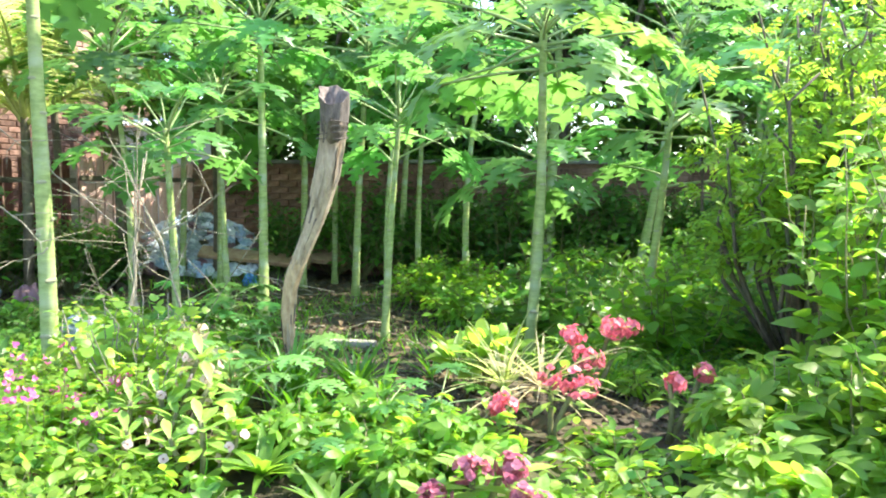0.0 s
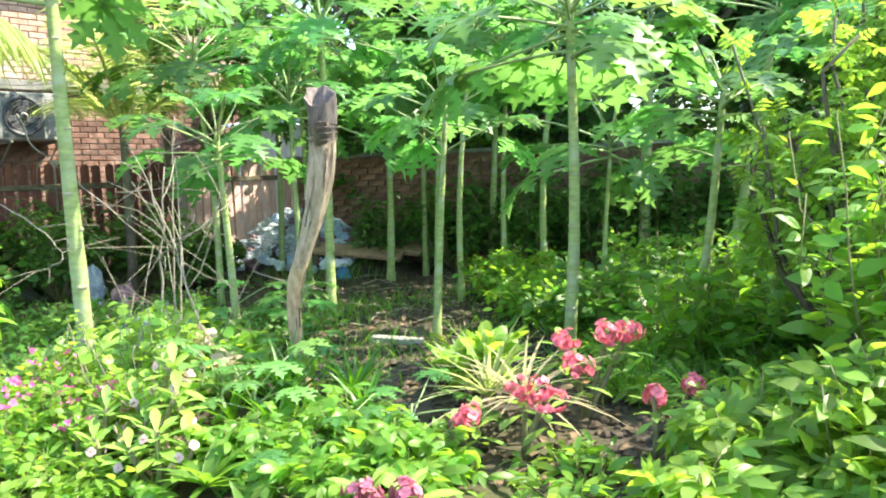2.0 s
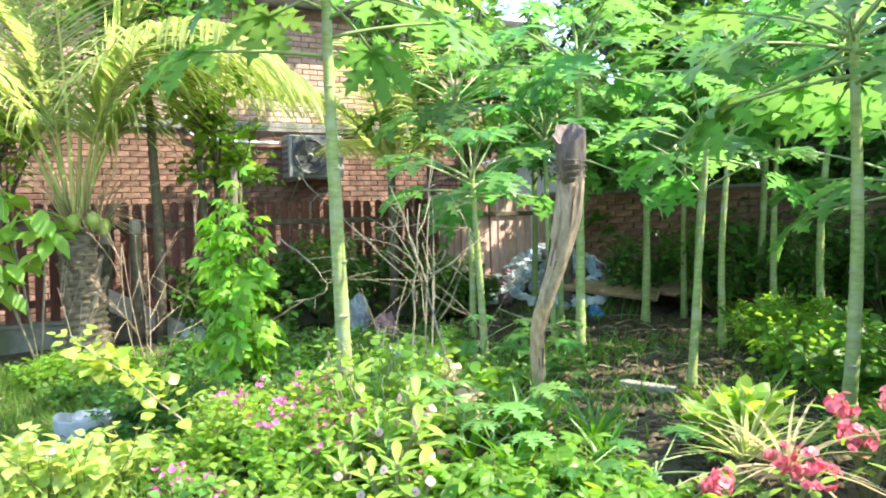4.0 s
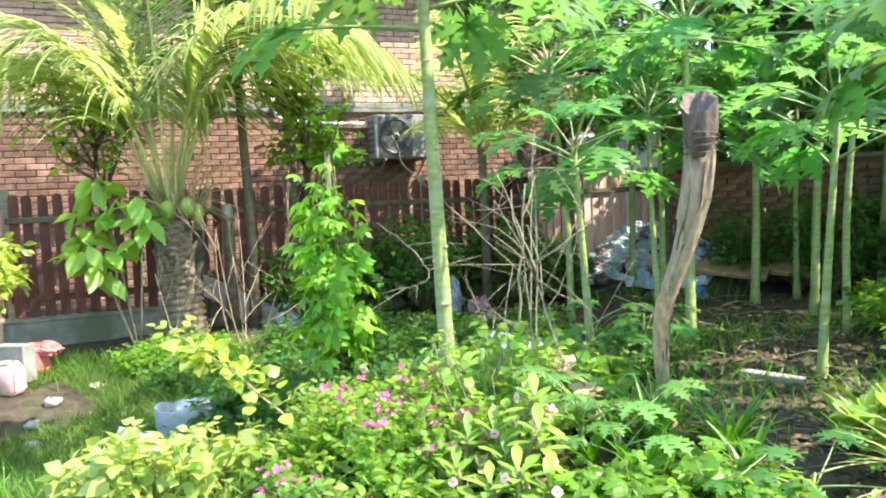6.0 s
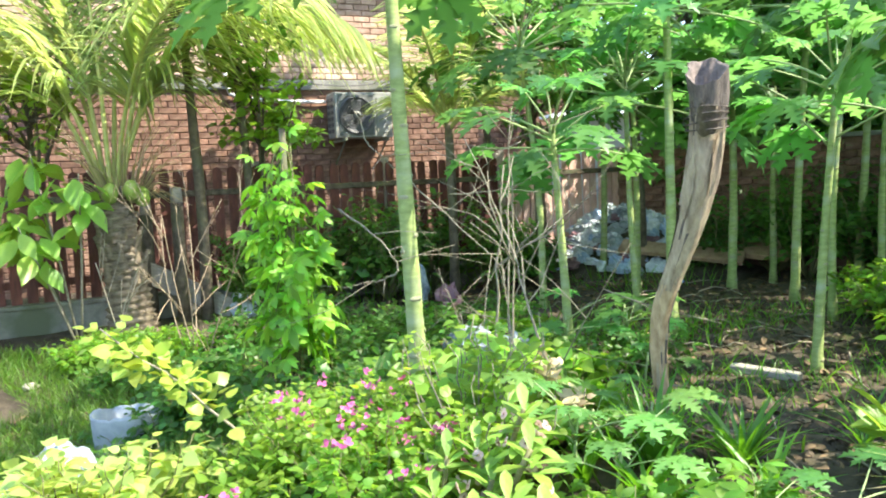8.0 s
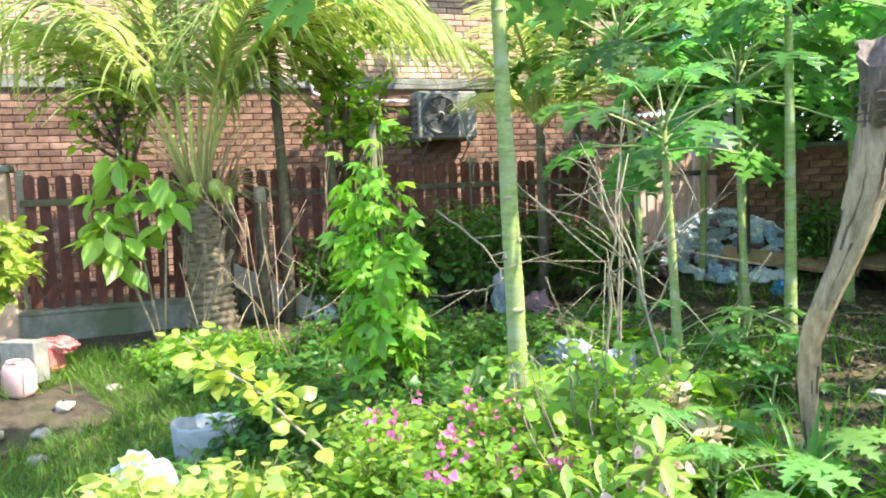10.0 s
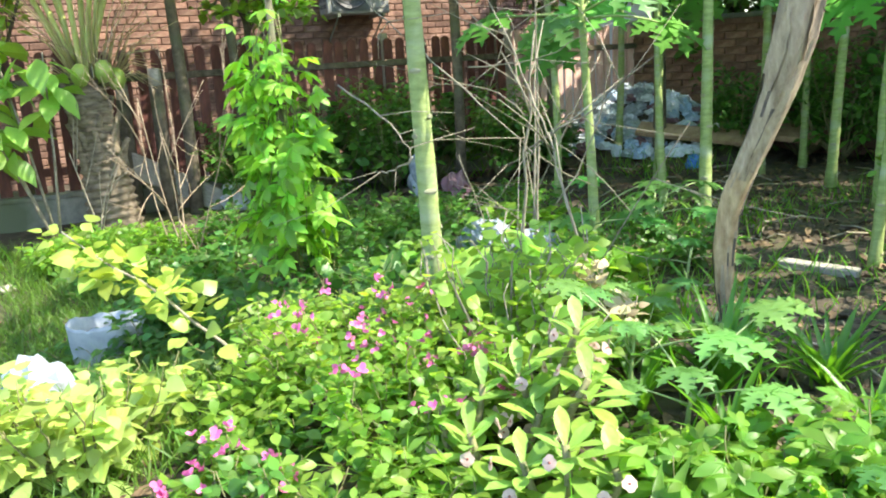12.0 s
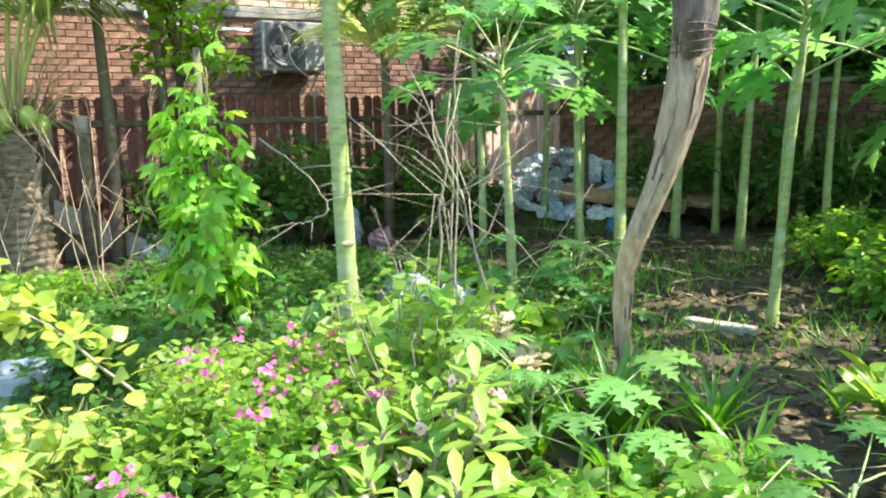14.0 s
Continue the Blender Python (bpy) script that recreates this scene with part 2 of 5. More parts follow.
# ---- mesh tools ----
class Geo:
    """Gathers triangles and materials of one mesh."""

    def __init__(self):
        self.v, self.f, self.m, self.n = [], [], [], 0

    def add(self, v, f, k=0):
        v, f = np.asarray(v, float), np.asarray(f, int)
        self.v.append(v)
        self.f.append(f + self.n)
        self.m.append(np.full(len(f), k))
        self.n += len(v)
        return self

    def many(self, tv, tf, mats, k=0):
        """The template tv, tf at each of the 3x4 matrices mats."""
        c, nv = len(mats), len(tv)
        if not c:
            return self
        v = np.einsum("cij,nj->cni", mats[:, :, :3], tv) + mats[:, None, :, 3]
        f = (tf[None] + (np.arange(c) * nv)[:, None, None]).reshape(-1, 3)
        return self.add(v.reshape(-1, 3), f, k)

    def mesh(self, name, mats, smooth=True):
        me = bpy.data.meshes.new(name)
        if self.v:
            me.from_pydata(np.concatenate(self.v).tolist(), [], np.concatenate(self.f).tolist())
            me.polygons.foreach_set("material_index", np.concatenate(self.m).astype(np.int32))
            me.polygons.foreach_set("use_smooth", np.full(len(me.polygons), smooth))
        for x in mats:
            me.materials.append(M[x])
        me.update()
        return me


def part(name, geo, mats, parent=None, label="", smooth=True):
    """One mesh object from a Geo, under its thing."""
    ob = new(name, geo.mesh(name, mats, smooth) if isinstance(geo, Geo) else geo)
    if parent:
        ob.parent = parent
    return tagged(ob, label)


def thing(name, place, label, category, group="", kind=""):
    ob = new(name)
    ob.empty_display_size = 0.1
    ob.matrix_world = place if isinstance(place, Matrix) else pose(*place)
    return tagged(ob, label, category, group, kind)


def grid_faces(rows, cols, closed=False):
    f = []
    for i in range(rows - 1):
        for j in range(cols if closed else cols - 1):
            a, b = i * cols + j, i * cols + (j + 1) % cols
            f += [(a, b, b + cols), (a, b + cols, a + cols)]
    return np.array(f)


def tube(pts, radii, sides=6, lump=0.0):
    """Round stem along pts, closed at its end."""
    pts = np.asarray(pts, float)
    n = len(pts)
    radii = np.broadcast_to(np.asarray(radii, float), (n,))
    t = np.gradient(pts, axis=0)
    t /= np.linalg.norm(t, axis=1)[:, None] + 1e-9
    ref = np.array([1.0, 0, 0]) if abs(t[0][0]) < 0.8 else np.array([0, 1.0, 0])
    u = np.cross(t, ref)
    u /= np.linalg.norm(u, axis=1)[:, None] + 1e-9
    w = np.cross(t, u)
    a = np.linspace(0, 2 * np.pi, sides, endpoint=False)
    r = radii[:, None] * (1 + lump * rng.uniform(-1, 1, (n, sides)))
    v = pts[:, None] + r[..., None] * (np.cos(a)[None, :, None] * u[:, None] + np.sin(a)[None, :, None] * w[:, None])
    v = v.reshape(-1, 3)
    f = grid_faces(n, sides, True)
    top = len(v)
    v = np.vstack([v, pts[-1], pts[0]])
    last = (n - 1) * sides
    caps = [(last + j, last + (j + 1) % sides, top) for j in range(sides)] + [((j + 1) % sides, j, top + 1) for j in range(sides)]
    return v, np.vstack([f, caps])


def box(sx, sy, sz, c=(0, 0, 0), bevel=0.0):
    """Box with chamfered edges."""
    bm = bmesh.new()
    bmesh.ops.create_cube(bm, size=1, matrix=Matrix.Translation(c) @ Matrix.Diagonal((sx, sy, sz, 1)))
    if bevel:
        bmesh.ops.bevel(bm, geom=bm.edges[:], offset=bevel, segments=1, affect="EDGES")
    bmesh.ops.triangulate(bm, faces=bm.faces[:])
    bm.verts.index_update()
    v = np.array([x.co[:] for x in bm.verts])
    f = np.array([[y.index for y in x.verts] for x in bm.faces])
    bm.free()
    return v, f


def lathe(profile, sides=20):
    """Turned shape from (radius, height) pairs."""
    a = np.linspace(0, 2 * np.pi, sides, endpoint=False)
    v = np.array([[r * math.cos(x), r * math.sin(x), z] for r, z in profile for x in a])
    return v, grid_faces(len(profile), sides, True)


def leaf(length=1.0, width=0.5, fold=0.12, droop=0.25, profile=(0.02, 0.7, 1.0, 0.72, 0.0), stalk=0.0):
    """Blade along +y, face up, folded on its midrib, tip drooping."""
    n = len(profile)
    s = np.linspace(0, 1, n)
    v = []
    for si, w in zip(s, profile):
        y = stalk + si * length
        z = -droop * length * si * si
        h = w * width / 2
        v += [(-h, y, z + fold * h), (0, y, z), (h, y, z + fold * h)]
    return np.array(v), grid_faces(n, 3)


def compound(pairs, length, leaflet):
    """Leaflets along a stalk, with one at the tip."""
    g = Geo()
    v, f = leaflet
    ms = []
    for i in range(pairs):
        y = length * (0.3 + 0.6 * i / max(1, pairs - 1))
        for sgn in (-1, 1):
            ms.append(frame_of((sgn * 0.85, 0.5, -0.12), (0, 0, 1), (0, y, 0), 1 - 0.3 * i / pairs))
    ms.append(frame_of((0, 1, -0.1), (0, 0, 1), (0, length * 0.95, 0), 1))
    g.many(v, f, np.array(ms))
    g.add(*tube([(0, 0, 0), (0, length * 0.5, 0.01), (0, length, 0)], 0.0018 * length / 0.1, 3))
    return np.concatenate(g.v), np.concatenate(g.f)


def frame_of(d, up, at, s=1.0):
    d = np.asarray(d, float)
    d = d / np.linalg.norm(d)
    x = np.cross(d, up)
    x = x / (np.linalg.norm(x) + 1e-9)
    z = np.cross(x, d)
    return np.column_stack([x * s, d * s, z * s, np.asarray(at, float)])


def frames(d, up, at, s):
    """Many placements: blade direction d, upward hint, place, size."""
    d = d / (np.linalg.norm(d, axis=1)[:, None] + 1e-9)
    x = np.cross(d, up)
    x /= np.linalg.norm(x, axis=1)[:, None] + 1e-9
    z = np.cross(x, d)
    s = np.asarray(s)[:, None]
    return np.stack([x * s, d * s, z * s, at], axis=2)


def ground_z(x, y):
    """Height of the ground: a bed that is slightly raised, a lawn that dips."""
    x, y = np.asarray(x, float), np.asarray(y, float)
    bed = 0.13 * np.exp(-((y - 3.0) ** 2) / 1.1 - ((x - 0.4) ** 2) / 5.0)
    lawn = -0.32 * np.exp(-((x + 3.9) ** 2) / 3.2 - ((y - 1.7) ** 2) / 2.4)
    front = -0.16 / (1 + np.exp(np.clip((y - 0.9) * 3.0, -40, 40)))
    return bed + lawn + front


def gz(x, y):
    return float(ground_z(x, y))


# ---- ground ----
def make_ground():
    near = np.linspace(-11, 9, 121)
    xs = np.concatenate([[-600, -150, -50, -22], near, [20, 50, 150, 600]])
    ys = np.concatenate([[-600, -150, -40, -12], np.linspace(-5, 14, 115), [25, 50, 150, 600]])
    X, Y = np.meshgrid(xs, ys)
    Z = ground_z(X, Y) + np.where((abs(X) < 12) & (Y > -6) & (Y < 15), rng.normal(0, 0.008, X.shape), 0)
    g = Geo().add(np.column_stack([X.ravel(), Y.ravel(), Z.ravel()]), grid_faces(len(ys), len(xs)))
    tagged(part("ground", g, ["soil"]), "bare brown garden soil with scraps of green", "ground", kind="structure")


make_ground()

# ---- fence line, house ----
FDIR = np.array([0.395, 0.919, 0.0])
FNOR = np.array([0.919, -0.395, 0.0])
FANG = math.degrees(math.atan2(FDIR[1], FDIR[0]))
F0 = np.array([-6.85, 2.45, 0.0])


def along(d, off=0.0, z=0.0):
    p = F0 + FDIR * d + FNOR * off
    return (float(p[0]), float(p[1]), z)


def picket_mesh(h, w=0.09, t=0.018):
    """Board with a rounded top."""
    a = np.linspace(0, np.pi, 7)
    out = [(-w / 2, 0), (w / 2, 0)] + [(w / 2 * math.cos(x), h - w / 2 + w / 2 * math.sin(x)) for x in a]
    n = len(out)
    v = [(x, -t / 2, z) for x, z in out] + [(x, t / 2, z) for x, z in out]
    f = [(0, i, i + 1) for i in range(1, n - 1)] + [(n, n + i + 1, n + i) for i in range(1, n - 1)]
    for i in range(n):
        j = (i + 1) % n
        f += [(i, n + i, n + j), (i, n + j, j)]
    return Geo().add(v, f)


def picket_fence(name, start, end, z0, h, pitch, material, label):
    fence = thing(name, pose(*along(start, 0, z0), 0, 0, FANG), label, "fence", kind="structure")
    length = end - start
    me = picket_mesh(h).mesh("picket", [material], False)
    for i in range(int(length / pitch)):
        p = part("picket", me, None, fence)
        p.matrix_basis = pose((i + 0.5) * pitch, 0, random.uniform(-0.012, 0.012), 0, random.uniform(-1.2, 1.2), 0)
    part("rail", Geo().add(*box(length, 0.04, 0.07, (length / 2, 0.031, 0.18), 0.006)), [material], fence, smooth=False)
    part("rail", Geo().add(*box(length, 0.035, 0.06, (length / 2, -0.029, h - 0.24), 0.006)), ["dark_bark"], fence, "dark weathered top rail", smooth=False)
    k = int(length / 1.9) + 1
    for i in range(k + 1):
        part("post", Geo().add(*box(0.08, 0.08, h + 0.1, (length * i / k, 0.092, (h + 0.1) / 2 - 0.05), 0.008)), ["grey_board"], fence, smooth=False)
    return fence


picket_fence("fence_1", 0.2, 5.9, 0.25, 1.17, 0.132, "picket", "dark red wooden picket fence with rounded tops on a low wall")
# far stretch of the fence; its sunlight is in the picket colour
picket_fence("fence_2", 5.95, 7.7, 0.25, 1.2, 0.112, "picket_sunlit", "pink-red picket fence by the rubbish heap, sunlight put into its pale colour")

low = thing("low_wall", pose(*along(0, 0, 0), 0, 0, FANG), "low grey rendered wall under the picket fence", "wall", kind="structure")
part("render_coat", Geo().add(*box(7.4, 0.16, 0.62, (3.7, -0.02, -0.07), 0.012)), ["concrete"], low, smooth=False)
part("coping", Geo().add(*box(7.4, 0.2, 0.04, (3.7, -0.02, 0.235), 0.008)), ["concrete"], low, smooth=False)

pillar = thing("gate_pillar", pose(*along(0.0, 0.02, -0.3), 0, 0, FANG), "pale plastered pillar at the end of the fence", "pillar", kind="structure")
part("shaft", Geo().add(*box(0.26, 0.26, 1.75, (0, 0, 0.875), 0.012)), ["plaster"], pillar, smooth=False)
part("cap", Geo().add(*box(0.32, 0.32, 0.06, (0, 0, 1.78), 0.012)), ["concrete"], pillar, smooth=False)

# house: brick wall behind the fence
HOFF = -2.85
HLEN0, HLEN1, HTOP = -3.0, 9.4, 4.6
house = thing("house", pose(*along(0, HOFF, 0), 0, 0, FANG), "weathered red brick house with a concrete band", "house", kind="structure")
wall_core = part("wall_core", Geo().add(*box(HLEN1 - HLEN0, 0.2, HTOP, ((HLEN0 + HLEN1) / 2, 0.115, HTOP / 2 - 0.2))), ["mortar"], house, smooth=False)
part("end_wall", Geo().add(*box(0.2, 5.0, HTOP, (HLEN1 - 0.1, 2.72, HTOP / 2 - 0.2))), ["plaster"], house, smooth=False)
part("lintel_band", Geo().add(*box(HLEN1 - HLEN0, 0.06, 0.14, ((HLEN0 + HLEN1) / 2, -0.02, 2.6), 0.01)), ["concrete"], house, "grey concrete band along the wall", smooth=False)
part("roof", Geo().add(*box(HLEN1 - HLEN0 + 0.6, 5.6, 0.12, ((HLEN0 + HLEN1) / 2, 2.3, HTOP - 0.1), 0.02)), ["tin"], house, smooth=False)

# back wall along the far end of the plot
back = thing("wall_back", (-3.95, 9.45, 0), "low weathered red brick wall at the back of the garden", "wall", kind="structure")
part("wall_core", Geo().add(*box(12.0, 0.14, 1.62, (6.0, 0.085, 0.62))), ["mortar"], back, smooth=False)
part("coping", Geo().add(*box(12.0, 0.22, 0.05, (6.0, 0.05, 1.455), 0.008)), ["concrete"], back, smooth=False)

# white sheet-roofed shed beyond the back wall
shed = thing("shed", (-4.75, 11.3, 0), "white sheet-metal shed beyond the back wall", "shed")
part("wall", Geo().add(*box(1.5, 1.6, 2.0, (0, 0, 1.0), 0.02)), ["tin"], shed, smooth=False)
u, w = np.meshgrid(np.linspace(-0.8, 0.8, 97), np.linspace(-1.0, 1.0, 3))
sheet = np.column_stack([u.ravel(), w.ravel(), 2.18 + 0.15 * w.ravel() + 0.02 * np.sin(u.ravel() * 60)])
part("roof", Geo().add(sheet, grid_faces(3, 97)).add(sheet - (0, 0, 0.012), grid_faces(3, 97)[:, ::-1]), ["tin"], shed)

# outdoor unit on the house wall
def ac_unit():
    a = thing("air_conditioner", pose(*along(4.75, HOFF + 0.24, 1.83), 0, 0, FANG), "off-white outdoor air-conditioning unit with a round fan grille", "air conditioner")
    W, D, H = 0.86, 0.32, 0.63
    part("casing", Geo().add(*box(W, D, H, (W / 2, 0, H / 2), 0.015)), ["ac_body"], a, smooth=False)
    panel = part("fan_panel", Geo().add(*box(0.52, 0.012, 0.56, (0.32, -D / 2 - 0.006, H / 2), 0.004)), ["ac_mid"], a, smooth=False)
    v, f = lathe([(0.0, 0.0), (0.235, 0.0), (0.245, 0.012), (0.26, 0.014), (0.265, 0.0)], 32)
    v = v[:, [0, 2, 1]] * (1, -1, 1) + (0.32, -D / 2 - 0.013, H / 2)
    part("fan_recess", Geo().add(v, f), ["ac_dark"], panel)
    fan = Geo()
    for k in range(3):
        th = k * 2.094
        c, s = math.cos(th), math.sin(th)
        bv, bf = leaf(0.17, 0.16, 0.1, 0.1, (0.35, 0.8, 1.0, 0.9))
        bv = np.column_stack([bv[:, 0] * c - (bv[:, 1] + 0.04) * s, bv[:, 2], bv[:, 0] * s + (bv[:, 1] + 0.04) * c])
        fan.add(bv + (0.32, -D / 2 - 0.022, H / 2), bf)
    part("fan", fan, ["ac_dark"], panel)
    v, f = lathe([(0.0, 0.03), (0.045, 0.028), (0.05, 0.0)], 16)
    part("hub", Geo().add(v[:, [0, 2, 1]] * (1, -1, 1) + (0.32, -D / 2 - 0.028, H / 2), f), ["ac_body"], panel)
    for r in (0.08, 0.12, 0.16, 0.2, 0.24):
        th = np.linspace(0, 2 * np.pi, 33)
        part("grille_ring", Geo().add(*tube(np.column_stack([0.32 + r * np.cos(th), np.full(33, -D / 2 - 0.035), H / 2 + r * np.sin(th)]), 0.0035, 4)), ["ac_mid"], panel)
    for k in range(8):
        th = k * np.pi / 4
        part("grille_spoke", Geo().add(*tube([(0.32 + 0.05 * math.cos(th), -D / 2 - 0.035, H / 2 + 0.05 * math.sin(th)), (0.32 + 0.25 * math.cos(th), -D / 2 - 0.035, H / 2 + 0.25 * math.sin(th))], 0.003, 4)), ["ac_mid"], panel)
    for i in range(6):
        for j in range(2):
            part("side_slot", Geo().add(*box(0.006, 0.1, 0.05, (-0.002, -0.07 + 0.14 * j, 0.1 + i * 0.086))), ["ac_dark"], a, smooth=False)
    part("service_panel", Geo().add(*box(0.22, 0.01, 0.5, (0.73, -D / 2 - 0.005, H / 2), 0.004)), ["ac_body"], a, smooth=False)
    for x in (0.12, 0.74):
        part("bracket", Geo().add(*box(0.04, 0.5, 0.04, (x, 0.0, -0.022), 0.004)).add(*tube([(x, 0.24, -0.35), (x, -0.2, -0.04)], 0.012, 5)), ["concrete"], a, smooth=False)
    return a


ac_unit()
pp = thing("drain_pipe", pose(*along(3.38, HOFF - 0.01, 0), 0, 0, FANG), "white plastic pipe running along the brick wall", "pipe")
pts = [(-0.02, -0.08, 2.95), (0.0, -0.08, 2.6), (0.04, -0.08, 2.47), (0.18, -0.08, 2.41), (0.7, -0.08, 2.37), (1.36, -0.08, 2.36)]
part("run", Geo().add(*tube(pts, 0.025, 8)), ["pvc"], pp)
for x, z in ((0.25, 2.405), (0.9, 2.37)):
    part("clip", Geo().add(*box(0.03, 0.09, 0.07, (x, -0.05, z), 0.004)), ["concrete"], pp, smooth=False)
cb = thing("cable", pose(*along(2.4, HOFF + 0.05, 0), 0, 0, FANG), "thin dark cable sagging across the house wall", "cable")
xs = np.linspace(0, 4.2, 25)
part("wire", Geo().add(*tube(np.column_stack([xs, np.full(25, -0.05), 2.72 - 0.13 * np.sin(xs / 4.2 * np.pi) + 0.02 * np.sin(xs * 4)]), 0.008, 5)), ["ac_dark"], cb)


# ---- papaya trees ----
def papaya_blade(size):
    """Palmate blade: seven toothed lobes that meet at the stalk."""
    g = Geo()
    for k, (ang, ln) in enumerate(((0, 1.0), (42, 0.95), (-42, 0.95), (88, 0.8), (-88, 0.8), (135, 0.55), (-135, 0.55))):
        st = [(0.0, 0.03, 0), (0.18, 0.13, 0), (0.34, 0.12, 0), (0.42, 0.32, 0.12), (0.52, 0.11, 0), (0.6, 0.3, 0.13), (0.7, 0.1, 0), (0.76, 0.2, 0.1), (0.86, 0.07, 0), (1.0, 0.004, 0)]
        v = []
        for s, h, fwd in st:
            s2, h2 = s * ln, h * ln * rng.uniform(0.85, 1.15)
            z = 0.1 * s - 0.42 * s * s * ln
            for sd in (-1, 0, 1):
                v.append((sd * h2, s2 + (fwd * ln if sd else 0), z + (0.16 * h2 - 0.5 * fwd * ln * s if sd else 0)))
        v = np.array(v) * size
        a = math.radians(ang + rng.uniform(-5, 5))
        v = np.column_stack([v[:, 0] * math.cos(a) - v[:, 1] * math.sin(a), v[:, 0] * math.sin(a) + v[:, 1] * math.cos(a), v[:, 2] + 0.001 * k])
        g.add(v, grid_faces(len(st), 3))
    return np.concatenate(g.v), np.concatenate(g.f)


def papaya_leaf_mesh(size, stalk, material, sag):
    """Long stalk along +y with the blade hung at its end."""
    g = Geo()
    s = np.linspace(0, 1, 6)
    pts = np.column_stack([0.02 * stalk * np.sin(3 * s), s * stalk, -sag * stalk * s ** 2])
    g.add(*tube(pts, np.linspace(0.011, 0.006, 6) * (0.6 + size), 5), 0)
    v, f = papaya_blade(size)
    tilt = math.radians(-32)
    v = np.column_stack([v[:, 0], v[:, 1] * math.cos(tilt) - v[:, 2] * math.sin(tilt), v[:, 1] * math.sin(tilt) + v[:, 2] * math.cos(tilt)])
    return g.mesh("petiole", ["petiole"]), Geo().add(v + pts[-1], f).mesh("blade", [material])


def leaf_of(meshes, parent):
    """One leaf: its stalk, with the blade as a part of it."""
    lf = part("leaf", meshes[0], None, parent)
    part("blade", meshes[1], None, lf)
    return lf


LEAVES = {}
for kind_of, material in (("deep", "papaya_leaf"), ("pale", "papaya_pale")):
    LEAVES[kind_of] = [papaya_leaf_mesh(z, p, material, sag) for z, p, sag in ((0.3, 0.55, 0.1), (0.27, 0.45, 0.02), (0.33, 0.65, 0.2), (0.22, 0.35, 0.05))]


def papaya(base, crown, r=0.045, leaves=15, scale=1.0, tone="deep", label="slender papaya tree with ringed pale green trunk", turn=0.0, low=(), spread=1.0):
    """Tree from its foot to its crown; leaves wound round the top; low: extra (height share, turn, rise, size)."""
    b = np.array([base[0], base[1], gz(*base)])
    top = np.array(crown, float) - b
    t = thing("papaya_tree", (*b,), label, "papaya tree", "papaya trees in the plot")
    n = 26
    s = np.linspace(0, 1, n)
    sway = rng.normal(0, 0.02, 2)
    pts = np.outer(s, top) + np.column_stack([sway[0] * np.sin(s * 4), sway[1] * np.sin(s * 3.2), 0 * s])
    pts[0, 2] -= 0.06
    rad = r * (1.12 - 0.5 * s) * (1 + 0.014 * np.sin(s * n * 2.1))
    rad[:2] *= (1.35, 1.12)
    part("trunk", Geo().add(*tube(pts, rad, 10, 0.03)), ["papaya_bark"], t)
    nscar = int(top[2] * 10)
    for i in range(nscar):
        u = (i + rng.uniform(0.2, 0.8)) / nscar * 0.96 + 0.03
        p = np.array([np.interp(u, s, pts[:, k]) for k in range(3)])
        rr = np.interp(u, s, rad)
        th = i * 2.4
        d = np.array([math.cos(th), math.sin(th), 0])
        sc = part("leaf_scar", SCAR, None, t)
        sc.matrix_basis = Matrix.Translation(p + d * rr * 0.93) @ Euler((0, 0, th)).to_matrix().to_4x4() @ Matrix.Diagonal((rr * 0.16, rr * 0.75, rr * 0.3, 1))
    up = float(top[2])
    for i in range(leaves):
        q = i / max(1, leaves - 1)
        az = turn + i * 137.5 + rng.uniform(-14, 14)
        rise = -8 + 78 * q ** 1.15 + rng.uniform(-7, 7)
        at = np.array([np.interp(1 - 0.2 * (1 - q) / max(up, 1), s, pts[:, k]) for k in range(3)])
        me = LEAVES[tone][3 if q > 0.82 else (i % 3)]
        lf = leaf_of(me, t)
        z = scale * (0.8 if q > 0.9 else 1.0) * rng.uniform(0.85, 1.12) * spread
        lf.matrix_basis = Matrix.Translation(at) @ Euler((radians(rise), 0, radians(az))).to_matrix().to_4x4() @ Matrix.Diagonal((z, z, z, 1))
    for share, az, rise, z in low:
        at = np.array([np.interp(share, s, pts[:, k]) for k in range(3)])
        lf = leaf_of(LEAVES[tone][0], t)
        lf.matrix_basis = Matrix.Translation(at) @ Euler((radians(rise), 0, radians(az))).to_matrix().to_4x4() @ Matrix.Diagonal((z, z, z, 1))
    return t


SCAR = Geo().add(*lathe([(0.0, -1.0), (0.7, -0.7), (1.0, 0.0), (0.7, 0.7), (0.0, 1.0)], 8)).mesh("leaf_scar", ["scar"])

papaya((-1.6, 3.1), (-1.61, 3.06, 2.6), 0.042, 16, 1.15, "pale", "tall papaya with a stout pale green trunk among flowering shrubs", 20, ((0.8, 128, 9, 1.35), (0.84, -40, 14, 1.25), (0.9, 160, 20, 1.2), (0.88, -75, 18, 1.2)))
papaya((-1.66, 4.6), (-1.68, 4.52, 1.5), 0.029, 14, 0.9, "deep", "young papaya with a leafy low crown beside bare twigs", 60, spread=1.05)
papaya((-1.41, 5.59), (-1.52, 5.85, 2.5), 0.038, 18, 1.2, "deep", turn=10)
papaya((-0.27, 4.95), (-0.2, 5.1, 1.68), 0.027, 14, 0.9, "deep", "young papaya with open star-like stalks over bare soil", 35, ((0.78, -70, 30, 0.95), (0.82, 110, 40, 1.0), (0.75, 70, 45, 0.9)))
